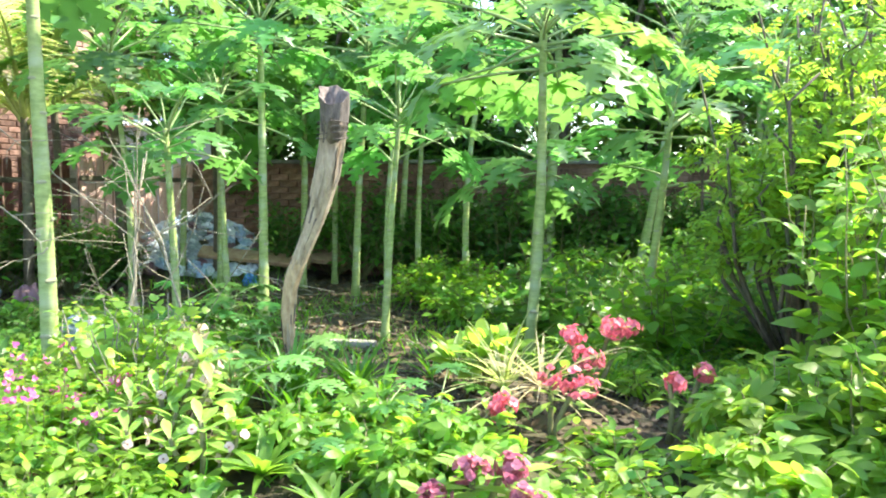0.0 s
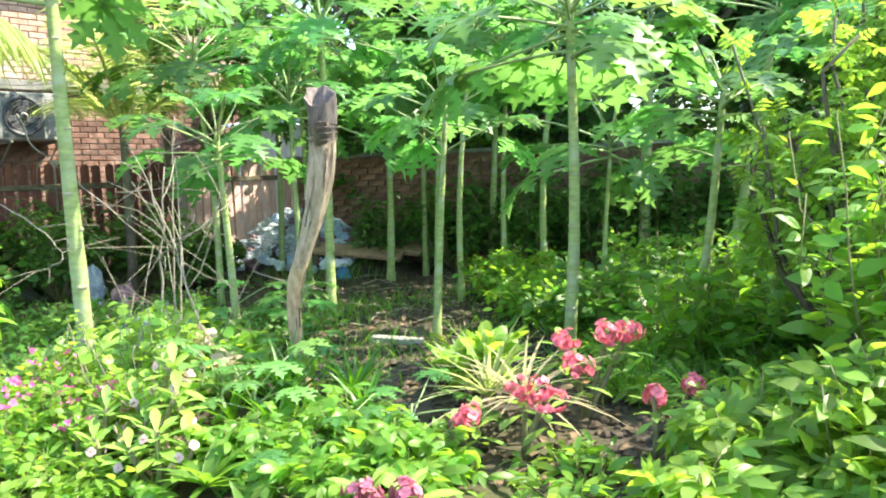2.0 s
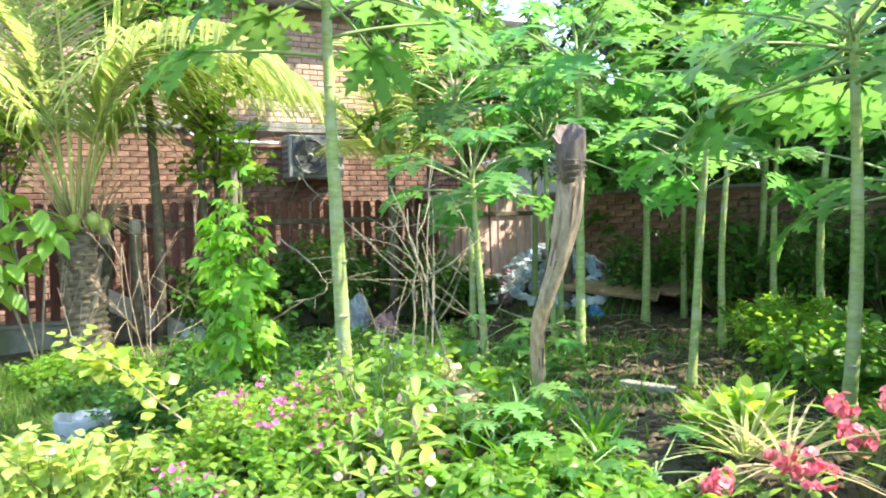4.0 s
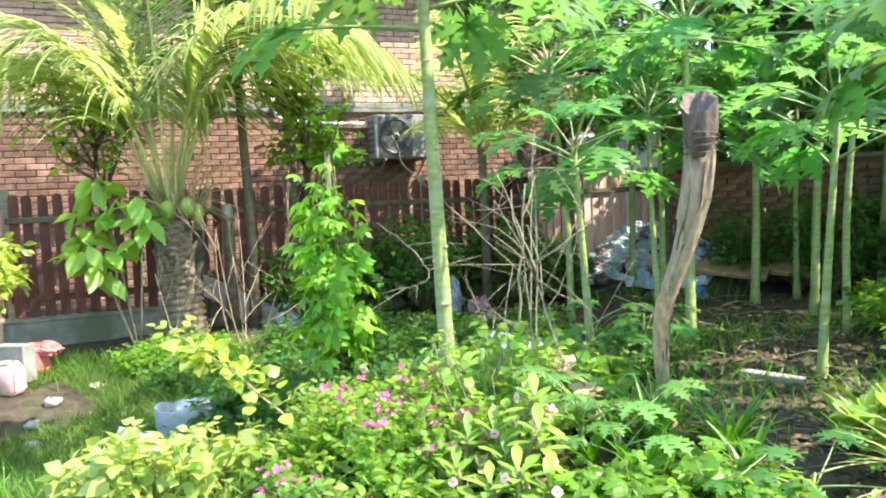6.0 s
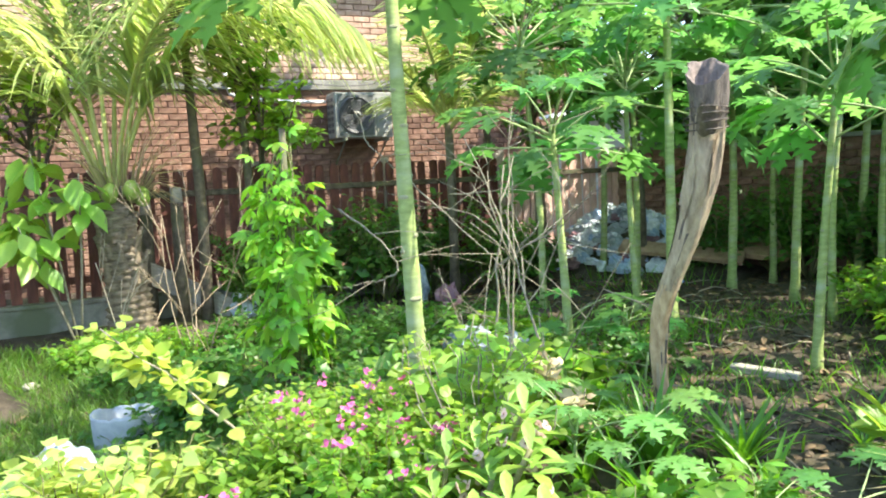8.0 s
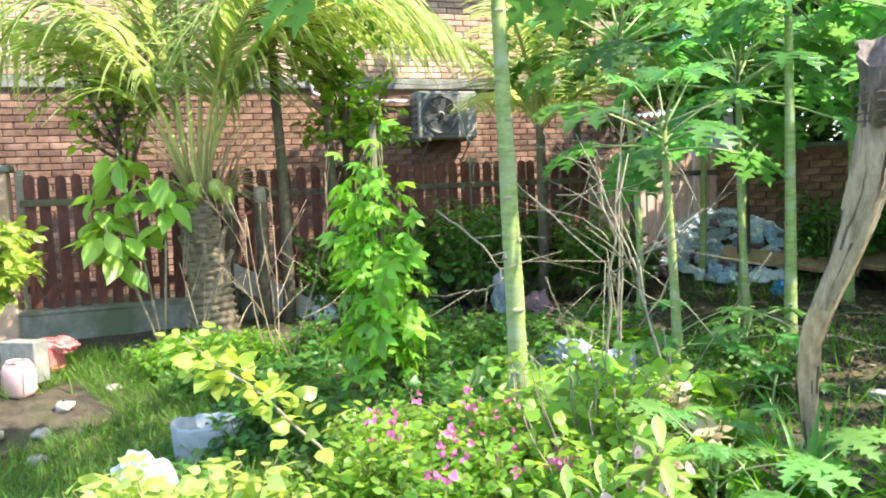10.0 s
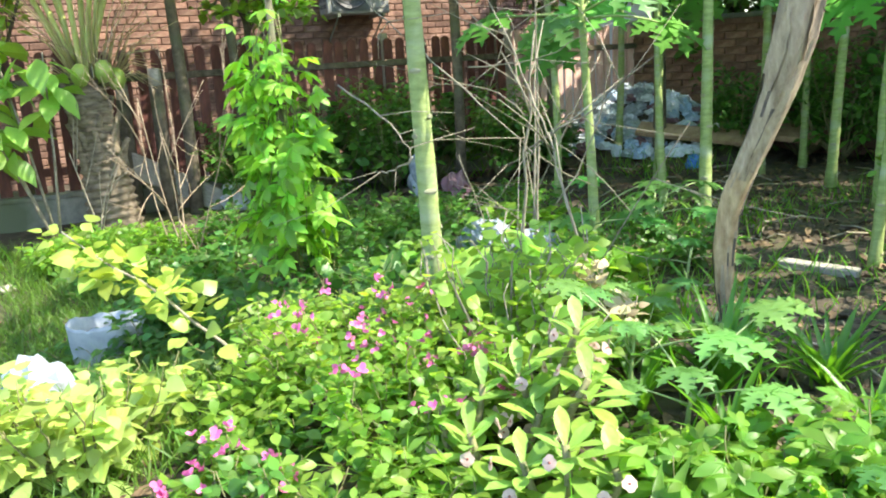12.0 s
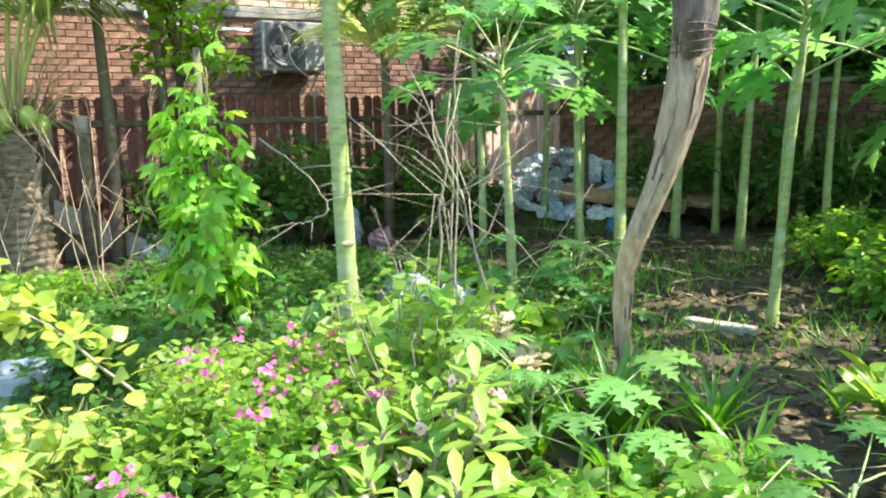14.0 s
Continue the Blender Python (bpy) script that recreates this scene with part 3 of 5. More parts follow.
papaya((0.77, 4.32), (0.86, 4.2, 2.1), 0.035, 18, 1.15, "pale", "tall papaya with glowing yellow-green leaves behind red flowers", 75, ((0.86, 100, -4, 1.2), (0.88, -60, 0, 1.15), (0.84, -150, 5, 1.1), (0.87, 20, -5, 1.0)))
papaya((1.43, 4.6), (1.66, 4.6, 1.6), 0.03, 13, 0.95, "deep", "leaning thin papaya at the shady edge", 0, ((0.7, -85, 10, 1.0), (0.74, 30, 15, 0.9)))
for bx, by, cx, cy, cz, r, nl, tn in (
    (-2.54, 7.31, -2.55, 7.35, 2.3, 0.04, 14, 0), (-1.1, 7.38, -1.0, 7.5, 2.6, 0.045, 15, 40), (-1.82, 7.85, -1.8, 7.9, 2.2, 0.05, 14, 80),
    (-1.62, 8.45, -1.6, 8.5, 2.1, 0.04, 13, 20), (-0.55, 8.0, -0.5, 8.1, 2.4, 0.04, 14, 130), (-0.9, 8.7, -0.8, 8.9, 2.7, 0.05, 14, 50),
    (-1.9, 6.05, -2.0, 6.1, 1.9, 0.035, 13, 10), (0.85, 8.6, 0.95, 8.8, 2.9, 0.08, 15, 75), (1.65, 7.1, 2.15, 7.4, 2.6, 0.055, 15, 15),
    (0.72, 6.25, 0.8, 6.3, 1.45, 0.026, 12, 95), (3.1, 8.6, 3.2, 8.9, 2.6, 0.05, 14, 33), (2.5, 6.3, 2.75, 6.5, 2.3, 0.04, 14, 200),
    (0.1, 7.0, 0.2, 7.2, 2.6, 0.04, 15, 110), (-0.6, 6.6, -0.5, 6.8, 2.5, 0.035, 14, 65), (-2.9, 6.2, -3.1, 6.3, 2.4, 0.04, 14, 150), (-3.4, 8.2, -3.4, 8.3, 2.7, 0.045, 14, 44),
):
    papaya((bx, by), (cx, cy, cz), r * 0.8, nl + 4, 1.2, "deep", "slender papaya tree in the shade of its neighbours", tn)


# ---- shrubs and herbs ----
OVATE = leaf(1.0, 0.62, 0.18, 0.22, (0.05, 0.75, 1.0, 0.62, 0.0))
HEART = leaf(1.0, 0.85, 0.14, 0.28, (0.35, 1.0, 0.92, 0.5, 0.0), 0.25)
LANCE = leaf(1.0, 0.3, 0.2, 0.35, (0.1, 0.8, 1.0, 0.7, 0.0))
PADDLE = leaf(1.0, 0.42, 0.15, 0.3, (0.1, 0.5, 0.85, 1.0, 0.75, 0.0))
BLADE = leaf(1.0, 0.05, 0.3, 0.5, (0.8, 1.0, 0.8, 0.45, 0.0))
TRI = compound(1, 1.0, leaf(0.62, 0.34, 0.15, 0.25))


def fan_leaf(lobes=5, stalk=0.35):
    """Five pointed lobes that spread from the tip of a stalk."""
    g = Geo()
    v, f = leaf(1.0, 0.42, 0.15, 0.3, (0.2, 0.7, 1.0, 0.75, 0.0))
    g.many(v, f, np.array([frame_of((math.sin(a), math.cos(a), -0.2), (0, 0, 1), (0, stalk, 0.01 * abs(a)), 0.75 - 0.16 * abs(a)) for a in np.linspace(-1.6, 1.6, lobes)]))
    g.add(*tube([(0, 0, 0), (0, stalk, 0)], 0.014, 3))
    return np.concatenate(g.v), np.concatenate(g.f)


PALM5 = fan_leaf()
PINNATE = compound(3, 1.0, leaf(0.5, 0.24, 0.15, 0.3))


def stems_of(n, height, spread, lean_out=0.5, seg=7, wig=0.03):
    """Curved stems from one foot: list of polylines."""
    out = []
    for i in range(n):
        az = rng.uniform(0, 2 * np.pi)
        q = math.sqrt(rng.uniform(0, 1))
        h = height * rng.uniform(0.55, 1.0) * (1 - 0.3 * q)
        s = np.linspace(0, 1, seg)
        reach = spread * q
        x = math.cos(az) * reach * (0.25 + 0.75 * s ** lean_out) * np.clip(s * 4, 0, 1)
        y = math.sin(az) * reach * (0.25 + 0.75 * s ** lean_out) * np.clip(s * 4, 0, 1)
        z = h * (s ** 0.85)
        p = np.column_stack([x, y, z]) + rng.normal(0, wig * height, (seg, 3)) * s[:, None]
        out.append(p)
    return out


def leaves_on(stems, per, size, start=0.25, flat=0.35, jitter=0.04, side=1.0):
    """Placements of leaves along stems."""
    at, d, s = [], [], []
    for p in stems:
        u = rng.uniform(start, 1.0, per) ** 0.8
        k = np.clip(u, 0, 1) * (len(p) - 1)
        i = np.minimum(k.astype(int), len(p) - 2)
        w = (k - i)[:, None]
        pos = p[i] * (1 - w) + p[i + 1] * w
        axis = p[i + 1] - p[i]
        axis /= np.linalg.norm(axis, axis=1)[:, None] + 1e-9
        az = rng.uniform(0, 2 * np.pi, per)
        rad = np.column_stack([np.cos(az), np.sin(az), rng.uniform(-0.75, 0.6, per)])
        dd = rad * side + axis * flat
        at.append(pos + rad * rng.uniform(0, jitter, (per, 1)))
        d.append(dd)
        s.append(size * rng.uniform(0.55, 1.2, per) * (1.15 - 0.45 * u))
    at, d, s = np.concatenate(at), np.concatenate(d), np.concatenate(s)
    up = np.column_stack([rng.normal(0, 0.65, len(s)), rng.normal(-0.15, 0.65, len(s)), np.ones(len(s))])
    return frames(d, up, at, s), at


def shrub(name, x, y, height, spread, template, size, stems, per, material, label, category="shrub", stem_mat="stem", start=0.2, flat=0.35, group="", r=0.006, z=None, wig=0.03, side=1.0):
    t = thing(name, (x, y, gz(x, y) if z is None else z), label, category, group)
    st = stems_of(stems, height, spread, wig=wig)
    g = Geo()
    for p in st:
        g.add(*tube(p, np.linspace(r, r * 0.35, len(p)), 4))
    tagged(part("stem_tangle", g, [stem_mat], t), kind="stuff")
    m, at = leaves_on(st, per, size, start, flat, side=side)
    tagged(part("foliage", Geo().many(*template, m), [material], t), kind="stuff")
    return t, st


def petal_flower(petals, size, width, cup=0.3, eye=0.0):
    g = Geo()
    v, f = leaf(size, width, 0.1, 0.15, (0.2, 0.9, 1.0, 0.55))
    for k in range(petals):
        a = k * 2 * math.pi / petals
        g.many(v, f, np.array([frame_of((math.cos(a), math.sin(a), cup), (0, 0, 1), (0, 0, 0.002 * (k % 2)))]))
    if eye:
        g.add(*lathe([(0.0, eye * 0.9), (eye * 0.7, eye * 0.6), (eye, 0.0)], 8), 1)
    return g


def bloom_on(t, me, places, size=1.0, tip=0.5, name="flower"):
    for p in places:
        fl = part(name, me, None, t)
        z = size * random.uniform(0.8, 1.15)
        fl.matrix_basis = Matrix.Translation(p) @ Euler((random.uniform(-tip, tip) + 0.85, random.uniform(-tip, tip), random.uniform(0, 6.28))).to_matrix().to_4x4() @ Matrix.Diagonal((z, z, z, 1))


MAGENTA = petal_flower(3, 0.032, 0.028, 0.9).mesh("flower", ["magenta"])
PALE = petal_flower(4, 0.021, 0.026, 0.12, 0.005).mesh("flower", ["pale_flower", "flower_eye"])
PINKISH = petal_flower(4, 0.021, 0.023, 0.4, 0.004).mesh("flower", ["red_flower", "flower_eye"])


def tips(st, share=1.0, lift=0.01):
    return [p[-1] + np.array([0, 0, lift]) for p in st if rng.uniform() < share]


def cluster(c, n, rad):
    return [np.asarray(c) + rng.normal(0, rad, 3) * (1, 1, 0.7) for _ in range(n)]


# yellow-green shrub by the sacks
shrub("golden_shrub", -1.86, 1.62, 0.5, 0.36, HEART, 0.095, 32, 13, "leaf_yellow", "golden-leaved shrub glowing in full sun beside the sacks", r=0.005)
shrub("golden_shrub", -2.3, 1.55, 0.36, 0.26, HEART, 0.09, 18, 12, "leaf_yellow", "golden-leaved shrub glowing in full sun beside the sacks", r=0.005)
# flowering shrubs along the front of the bed
for x, y, h, s, n in ((-1.3, 2.4, 0.46, 0.4, 60), (-0.98, 2.2, 0.42, 0.32, 46), (-1.7, 2.4, 0.42, 0.3, 34)):
    t, st = shrub("bougainvillea", x, y, h, s, HEART, 0.052, n, 22, "leaf_light" if x < -1.2 else "leaf_bright", "light green bougainvillea with magenta bracts in the sunny bed", "bougainvillea", "stem", r=0.004)
    for c in tips(st, 0.3):
        bloom_on(t, MAGENTA, cluster(c, 3, 0.02), 0.6, 0.8)
for x, y, h in ((-1.28, 1.76, 0.24), (-1.3, 1.62, 0.16), (-0.98, 1.7, 0.22)):
    t, st = shrub("bougainvillea", x, y, h, 0.08, HEART, 0.05, 9, 9, "leaf_bright", "low bougainvillea sprig with bunched magenta bracts", "bougainvillea", "stem", r=0.003)
    for c in tips(st, 0.75):
        bloom_on(t, MAGENTA, cluster(c, 2, 0.014), 0.62, 0.8)
# long arching bougainvillea shoot
t = thing("bougainvillea", (-1.6, 2.2, gz(-1.6, 2.2)), "arching bare-based bougainvillea shoot with pale leaves", "bougainvillea")
sh = [np.column_stack([np.linspace(0, -0.62, 9), np.linspace(0, -0.38, 9), 0.08 + 0.6 * np.linspace(0, 1, 9) ** 0.9 + rng.normal(0, 0.01, 9)])]
part("shoot", Geo().add(*tube(sh[0], np.linspace(0.008, 0.003, 9), 5)), ["twig"], t)
m, _ = leaves_on(sh * 2, 62, 0.085, 0.2, 0.4, 0.1)
part("foliage", Geo().many(*HEART, m), ["leaf_pale"], t)
# heart-leaved sprawling shrub at the foot of the bare twigs
shrub("ivory_shrub", -0.92, 2.72, 0.72, 0.34, HEART, 0.068, 34, 13, "leaf_light", "loose shrub with round light green leaves below bare twigs", stem_mat="twig")
shrub("ivory_shrub", -0.68, 2.45, 0.5, 0.3, HEART, 0.066, 26, 14, "leaf_light", "loose shrub with round light green leaves below bare twigs", stem_mat="twig")
# crown of thorns: bare thorny stems, each with a whorl of paddle leaves and a cluster of flowers
WHORL = leaf(1.0, 0.36, 0.18, 0.22, (0.14, 0.45, 0.8, 1.0, 0.8, 0.0))


def crown_of_thorns(x, y, heads, flower, count, ball, label, size=0.13, leaves=17, bloom=1.0, flat=False):
    t = thing("crown_of_thorns", (x, y, gz(x, y)), label, "flowering plant")
    me = Geo().add(*WHORL).mesh("leaf", ["whorl_leaf"])
    for k, (dx, dy, h) in enumerate(heads):
        top = np.array([dx, dy, h])
        q = np.linspace(0, 1, 6)
        p = np.outer(q, top) + np.outer(np.sin(q * np.pi), rng.normal(0, 0.02, 3))
        stem = part("stem", Geo().add(*tube(p, np.linspace(0.013, 0.009, 6), 7, 0.08)), ["stem"], t)
        spikes = Geo()
        for _ in range(26):
            u = rng.uniform(0.05, 0.95)
            c = np.array([np.interp(u, q, p[:, e]) for e in range(3)])
            d = rng.normal(0, 1, 3)
            d /= np.linalg.norm(d)
            spikes.add(*tube([c, c + d * 0.024], [0.002, 0.0004], 3))
        tagged(part("thorns", spikes, ["stem"], stem), kind="stuff")
        for i in range(leaves):
            u = i / leaves
            lf = part("leaf", me, None, t)
            z = size * random.uniform(0.75, 1.15) * (1.1 - 0.35 * u)
            lf.matrix_basis = Matrix.Translation(p[-1] - Vector((0, 0, 0.12 * (1 - u)))) @ Euler((radians(-18 + 72 * u + random.uniform(-9, 9)), 0, radians(i * 137.5))).to_matrix().to_4x4() @ Matrix.Diagonal((z, z, z, 1))
        if flat:
            for _ in range(count):
                a = rng.uniform(0, 2 * np.pi)
                c = p[-1] + np.array([math.cos(a) * 0.075, math.sin(a) * 0.075, rng.uniform(-0.13, 0.03)])
                fl = part("flower", flower, None, t)
                fl.matrix_basis = Matrix.Translation(c) @ Euler((radians(random.uniform(55, 80)), random.uniform(-0.2, 0.2), a + math.pi / 2)).to_matrix().to_4x4() @ Matrix.Diagonal((bloom, bloom, bloom, 1))
        elif count:
            for e in range(2):
                c = p[-1] + rng.normal(0, 0.03, 3) * (1, 1, 0.2) + (0, -0.03, 0.0)
                for _ in range(count):
                    d = rng.normal(0, 1, 3)
                    d = Vector(d / np.linalg.norm(d))
                    fl = part("flower", flower, None, t)
                    fl.matrix_basis = Matrix.Translation(Vector(c) + d * ball * random.uniform(0.55, 1.25)) @ d.to_track_quat("Z", "Y").to_matrix().to_4x4() @ Matrix.Diagonal((bloom, bloom, bloom, 1))


ROSE = petal_flower(4, 0.016, 0.018, 0.3, 0.003).mesh("flower", ["rose_flower", "flower_eye"])
pale_label = "crown-of-thorns plant with pale cream-pink flowers"
crown_of_thorns(-0.5, 2.26, ((0.08, 0.03, 0.4), (-0.08, -0.02, 0.26), (0.16, -0.06, 0.31), (0.04, -0.1, 0.2)), PALE, 8, 0, pale_label, 0.14, bloom=0.85, flat=True)
crown_of_thorns(-0.66, 2.06, ((-0.05, 0.02, 0.22), (0.08, -0.04, 0.2), (0.02, 0.1, 0.27)), PALE, 6, 0, pale_label, 0.13, bloom=0.85, flat=True)
crown_of_thorns(-0.3, 2.02, ((0.0, 0.0, 0.24), (0.11, 0.03, 0.2), (-0.1, -0.03, 0.18)), PALE, 3, 0, pale_label, 0.14, bloom=0.85, flat=True)
red_label = "crown-of-thorns plant with clustered red-pink flowers"
crown_of_thorns(1.08, 2.96, ((-0.1, 0.02, 0.34), (0.1, 0.0, 0.38), (0.02, -0.1, 0.26), (0.17, 0.1, 0.36)), PINKISH, 15, 0.042, red_label, 0.11, 9, 0.88)
crown_of_thorns(0.92, 2.52, ((0.0, 0.0, 0.27), (0.1, -0.03, 0.24)), PINKISH, 13, 0.04, red_label, 0.11, 8, 0.88)
crown_of_thorns(0.68, 2.45, ((0.0, 0.0, 0.15), (0.08, 0.03, 0.18)), PINKISH, 12, 0.03, red_label, 0.12, 10)
crown_of_thorns(1.38, 2.6, ((0.0, 0.0, 0.26), (0.13, 0.05, 0.28)), PINKISH, 11, 0.03, red_label, 0.11, 10)
rose_label = "crown-of-thorns plant with dusty rose flower clusters above broad leaves"
crown_of_thorns(0.72, 1.62, ((-0.12, -0.06, 0.24), (-0.02, 0.02, 0.3), (0.08, 0.06, 0.3), (0.17, -0.06, 0.24), (0.0, -0.14, 0.2)), ROSE, 20, 0.036, rose_label, 0.15, 16)


def rosette(name, x, y, n, length, width, material, label, category, rise=(35, 80), droop=0.5, profile=(0.6, 1.0, 0.85, 0.5, 0.0), z0=0.0):
    """Strap leaves from one point; each leaf a part."""
    t = thing(name, (x, y, gz(x, y) + z0), label, category)
    v, f = leaf(1.0, width / length, 0.5, droop, profile)
    me = Geo().add(v, f).mesh("leaf", [material])
    for i in range(n):
        lf = part("leaf", me, None, t)
        k = length * random.uniform(0.6, 1.1)
        lf.matrix_basis = Euler((radians(random.uniform(*rise)), 0, radians(i * 137.5))).to_matrix().to_4x4() @ Matrix.Diagonal((k, k, k, 1))
    return t


for x, y, n, ln in ((-0.24, 2.82, 34, 0.36), (0.02, 2.98, 28, 0.34), (-0.1, 2.5, 18, 0.28), (0.2, 2.7, 16, 0.26), (-0.4, 2.62, 16, 0.26)):
    rosette("pandan", x, y, n, ln, 0.03, "strap", "clump of upright strap-leaved pandan in the bed", "pandan", (48, 88), 0.4)
shrub("croton", 0.6, 3.15, 0.4, 0.2, PADDLE, 0.19, 9, 13, "leaf_light", "yellow-green croton with long paddle leaves at the edge of the soil", "croton", start=0.4, flat=0.9, r=0.01)
rosette("croton", 0.48, 3.05, 18, 0.2, 0.05, "leaf_light", "yellow-green croton rosette at the edge of the soil", "croton", (10, 75), 0.3, z0=0.14)
rosette("dry_palm_seedling", 0.88, 2.7, 34, 0.42, 0.016, "straw", "dry straw-coloured spiky seedling beside red flowers", "seedling", (5, 60), 0.4, z0=0.16)
rosette("dry_palm_seedling", 0.72, 2.78, 30, 0.4, 0.02, "palm_leaf", "pale green spiky seedling beside red flowers", "seedling", (25, 80), 0.35, z0=0.12)
for x, y in ((0.02, 2.25), (0.3, 2.05), (0.22, 2.42), (0.5, 2.3), (-0.15, 2.2)):
    shrub("herb_patch", x, y, 0.26, 0.2, PALM5, 0.13, 14, 9, "leaf_bright", "low patch of lobed green herbs in the sun", "herbs", group="herbs in the front bed", r=0.004)
rosette("lily_clump", 0.25, 1.75, 18, 0.24, 0.05, "leaf_bright", "low bright green broad-leaved rosette", "plant", (15, 70), 0.4, z0=0.04)
rosette("lily_clump", -0.05, 1.95, 18, 0.22, 0.045, "leaf_bright", "low bright green broad-leaved rosette", "plant", (15, 70), 0.4, z0=0.08)
for x, y in ((1.7, 3.3), (1.95, 3.6), (1.3, 3.6), (1.55, 3.05), (2.1, 3.1), (0.3, 3.45), (1.75, 3.9), (1.45, 4.1), (1.2, 3.3), (2.2, 3.9), (1.9, 3.0)):
    rosette("grass_tuft", x, y, 20, 0.34, 0.014, "strap", "loose tuft of yellow-green grass on bare soil", "grass tuft", (35, 85), 0.6)


# palmate seedlings
def seedling(x, y, h, n, size, tone, label):
    t = thing("papaya_seedling", (x, y, gz(x, y)), label, "seedling")
    part("stem", Geo().add(*tube([(0, 0, -0.02), (0.01, 0, h * 0.5), (0.02, 0.01, h)], [0.008, 0.007, 0.005], 6)), ["petiole"], t)
    for i in range(n):
        lf = leaf_of(LEAVES[tone][i % 3], t)
        k = size * random.uniform(0.8, 1.1)
        lf.matrix_basis = pose(0.01, 0, h * (0.55 + 0.45 * i / n), random.uniform(10, 50), 0, i * 137.5 + random.uniform(-20, 20)) @ Matrix.Diagonal((k, k, k, 1))


for x, y, h, n, z, tone in ((-0.45, 2.62, 0.25, 7, 0.46, "pale"), (-0.22, 2.5, 0.2, 6, 0.42, "pale"), (-0.55, 2.9, 0.18, 5, 0.38, "pale"), (0.25, 2.35, 0.14, 6, 0.36, "deep"), (0.45, 2.55, 0.16, 6, 0.4, "deep"), (0.1, 2.15, 0.12, 5, 0.3, "deep"), (-0.35, 3.0, 0.2, 4, 0.33, "deep")):
    seedling(x, y, h, n, z, tone, "small papaya seedling with lobed leaves in the bed")

# climbing vine on a stake
t = thing("climbing_vine", (-2.74, 3.25, gz(-2.74, 3.25)), "bright green vine climbing a wooden stake", "vine")
part("stake", Geo().add(*tube([(0, 0, -0.05), (-0.02, 0.02, 0.7), (-0.03, 0.03, 1.6)], [0.024, 0.022, 0.02], 7, 0.08)), ["dark_bark"], t)
vs = []
for k in range(16):
    s = np.linspace(0, 1, 9)
    top = 1.64 * rng.uniform(0.6, 1.0)
    a = rng.uniform(0, 6.28) + s * 3
    rr = 0.03 + 0.06 * rng.uniform() * (1 + np.sin(s * 9 + k))
    vs.append(np.column_stack([np.cos(a) * rr, np.sin(a) * rr, 0.06 + s * top]))
g = Geo()
for p in vs:
    g.add(*tube(p, 0.004, 4))
tagged(part("stem_tangle", g, ["stem"], t), kind="stuff")
m, _ = leaves_on(vs, 11, 0.19, 0.12, -0.3, 0.15)
m2, _ = leaves_on([v + (0.05, -0.04, -0.05) for v in vs[:9]], 7, 0.19, 0.05, -0.5, 0.16)
tagged(part("foliage", Geo().many(*PALM5, np.concatenate([m, m2])), ["leaf_vine"], t), kind="stuff")

# tall leafy shrub at the open side of the bed
POINTED = leaf(1.0, 0.5, 0.16, 0.3, (0.1, 0.7, 1.0, 0.8, 0.45, 0.0), 0.12)
for x, y, h, sp, n, per, tpl, size, tint in (
    (2.32, 2.8, 1.75, 0.5, 40, 30, POINTED, 0.13, "leaf_bright"), (2.5, 2.15, 1.0, 0.5, 34, 28, POINTED, 0.13, "leaf_light"),
    (2.08, 2.3, 0.8, 0.34, 36, 26, POINTED, 0.12, "leaf_light"), (2.8, 3.2, 2.0, 0.6, 40, 32, TRI, 0.13, "leaf_light"), (2.3, 1.75, 0.85, 0.4, 36, 24, POINTED, 0.13, "leaf_bright"),
):
    shrub("tall_shrub", x, y, h, sp, tpl, size, n, per, tint, "tall dense shrub with light green pointed leaves", start=0.12, r=0.006, wig=0.025)
# lobed-leaved bushes in front of the tall shrubs
for x, y, h in ((1.74, 2.45, 0.5), (1.66, 1.95, 0.4), (1.95, 2.05, 0.5)):
    shrub("lobed_bush", x, y, h, 0.24, PALM5, 0.17, 20, 13, "leaf_light", "bush with large lobed green leaves beside the bed", "bush", start=0.25, r=0.006)
# pale green feathery tree over the open side
for x, y, h, s in ((3.0, 4.3, 3.1, 0.95), (2.3, 4.1, 2.5, 0.7)):
    t, st = shrub("feathery_tree", x, y, h, s, PINNATE, 0.15, 40, 34, "leaf_light", "slim tree with feathery yellow-green leaves", "tree", "dark_bark", 0.4, 0.3, r=0.018)

# low undergrowth in the bed, patch by patch
spots = [(-2.2, 2.6), (-2.0, 3.0), (-2.9, 2.6), (-3.3, 3.1), (-2.5, 3.4), (-3.0, 3.7), (-3.7, 3.5), (-2.2, 4.0), (-2.8, 4.3), (-3.5, 4.4), (-4.2, 4.0), (-1.4, 2.95), (-4.4, 4.7), (-3.2, 5.0)]
for i, (x, y) in enumerate(spots):
    shrub("herb_patch", x, y, rng.uniform(0.22, 0.42), 0.36, (HEART, OVATE, TRI)[i % 3], (0.07, 0.08, 0.12)[i % 3], 26, 14, ("leaf_mid", "leaf_dark", "leaf_dark", "leaf_mid")[i % 4], "low patch of leafy green herbs", "herbs", group="herbs under the trees", r=0.004)
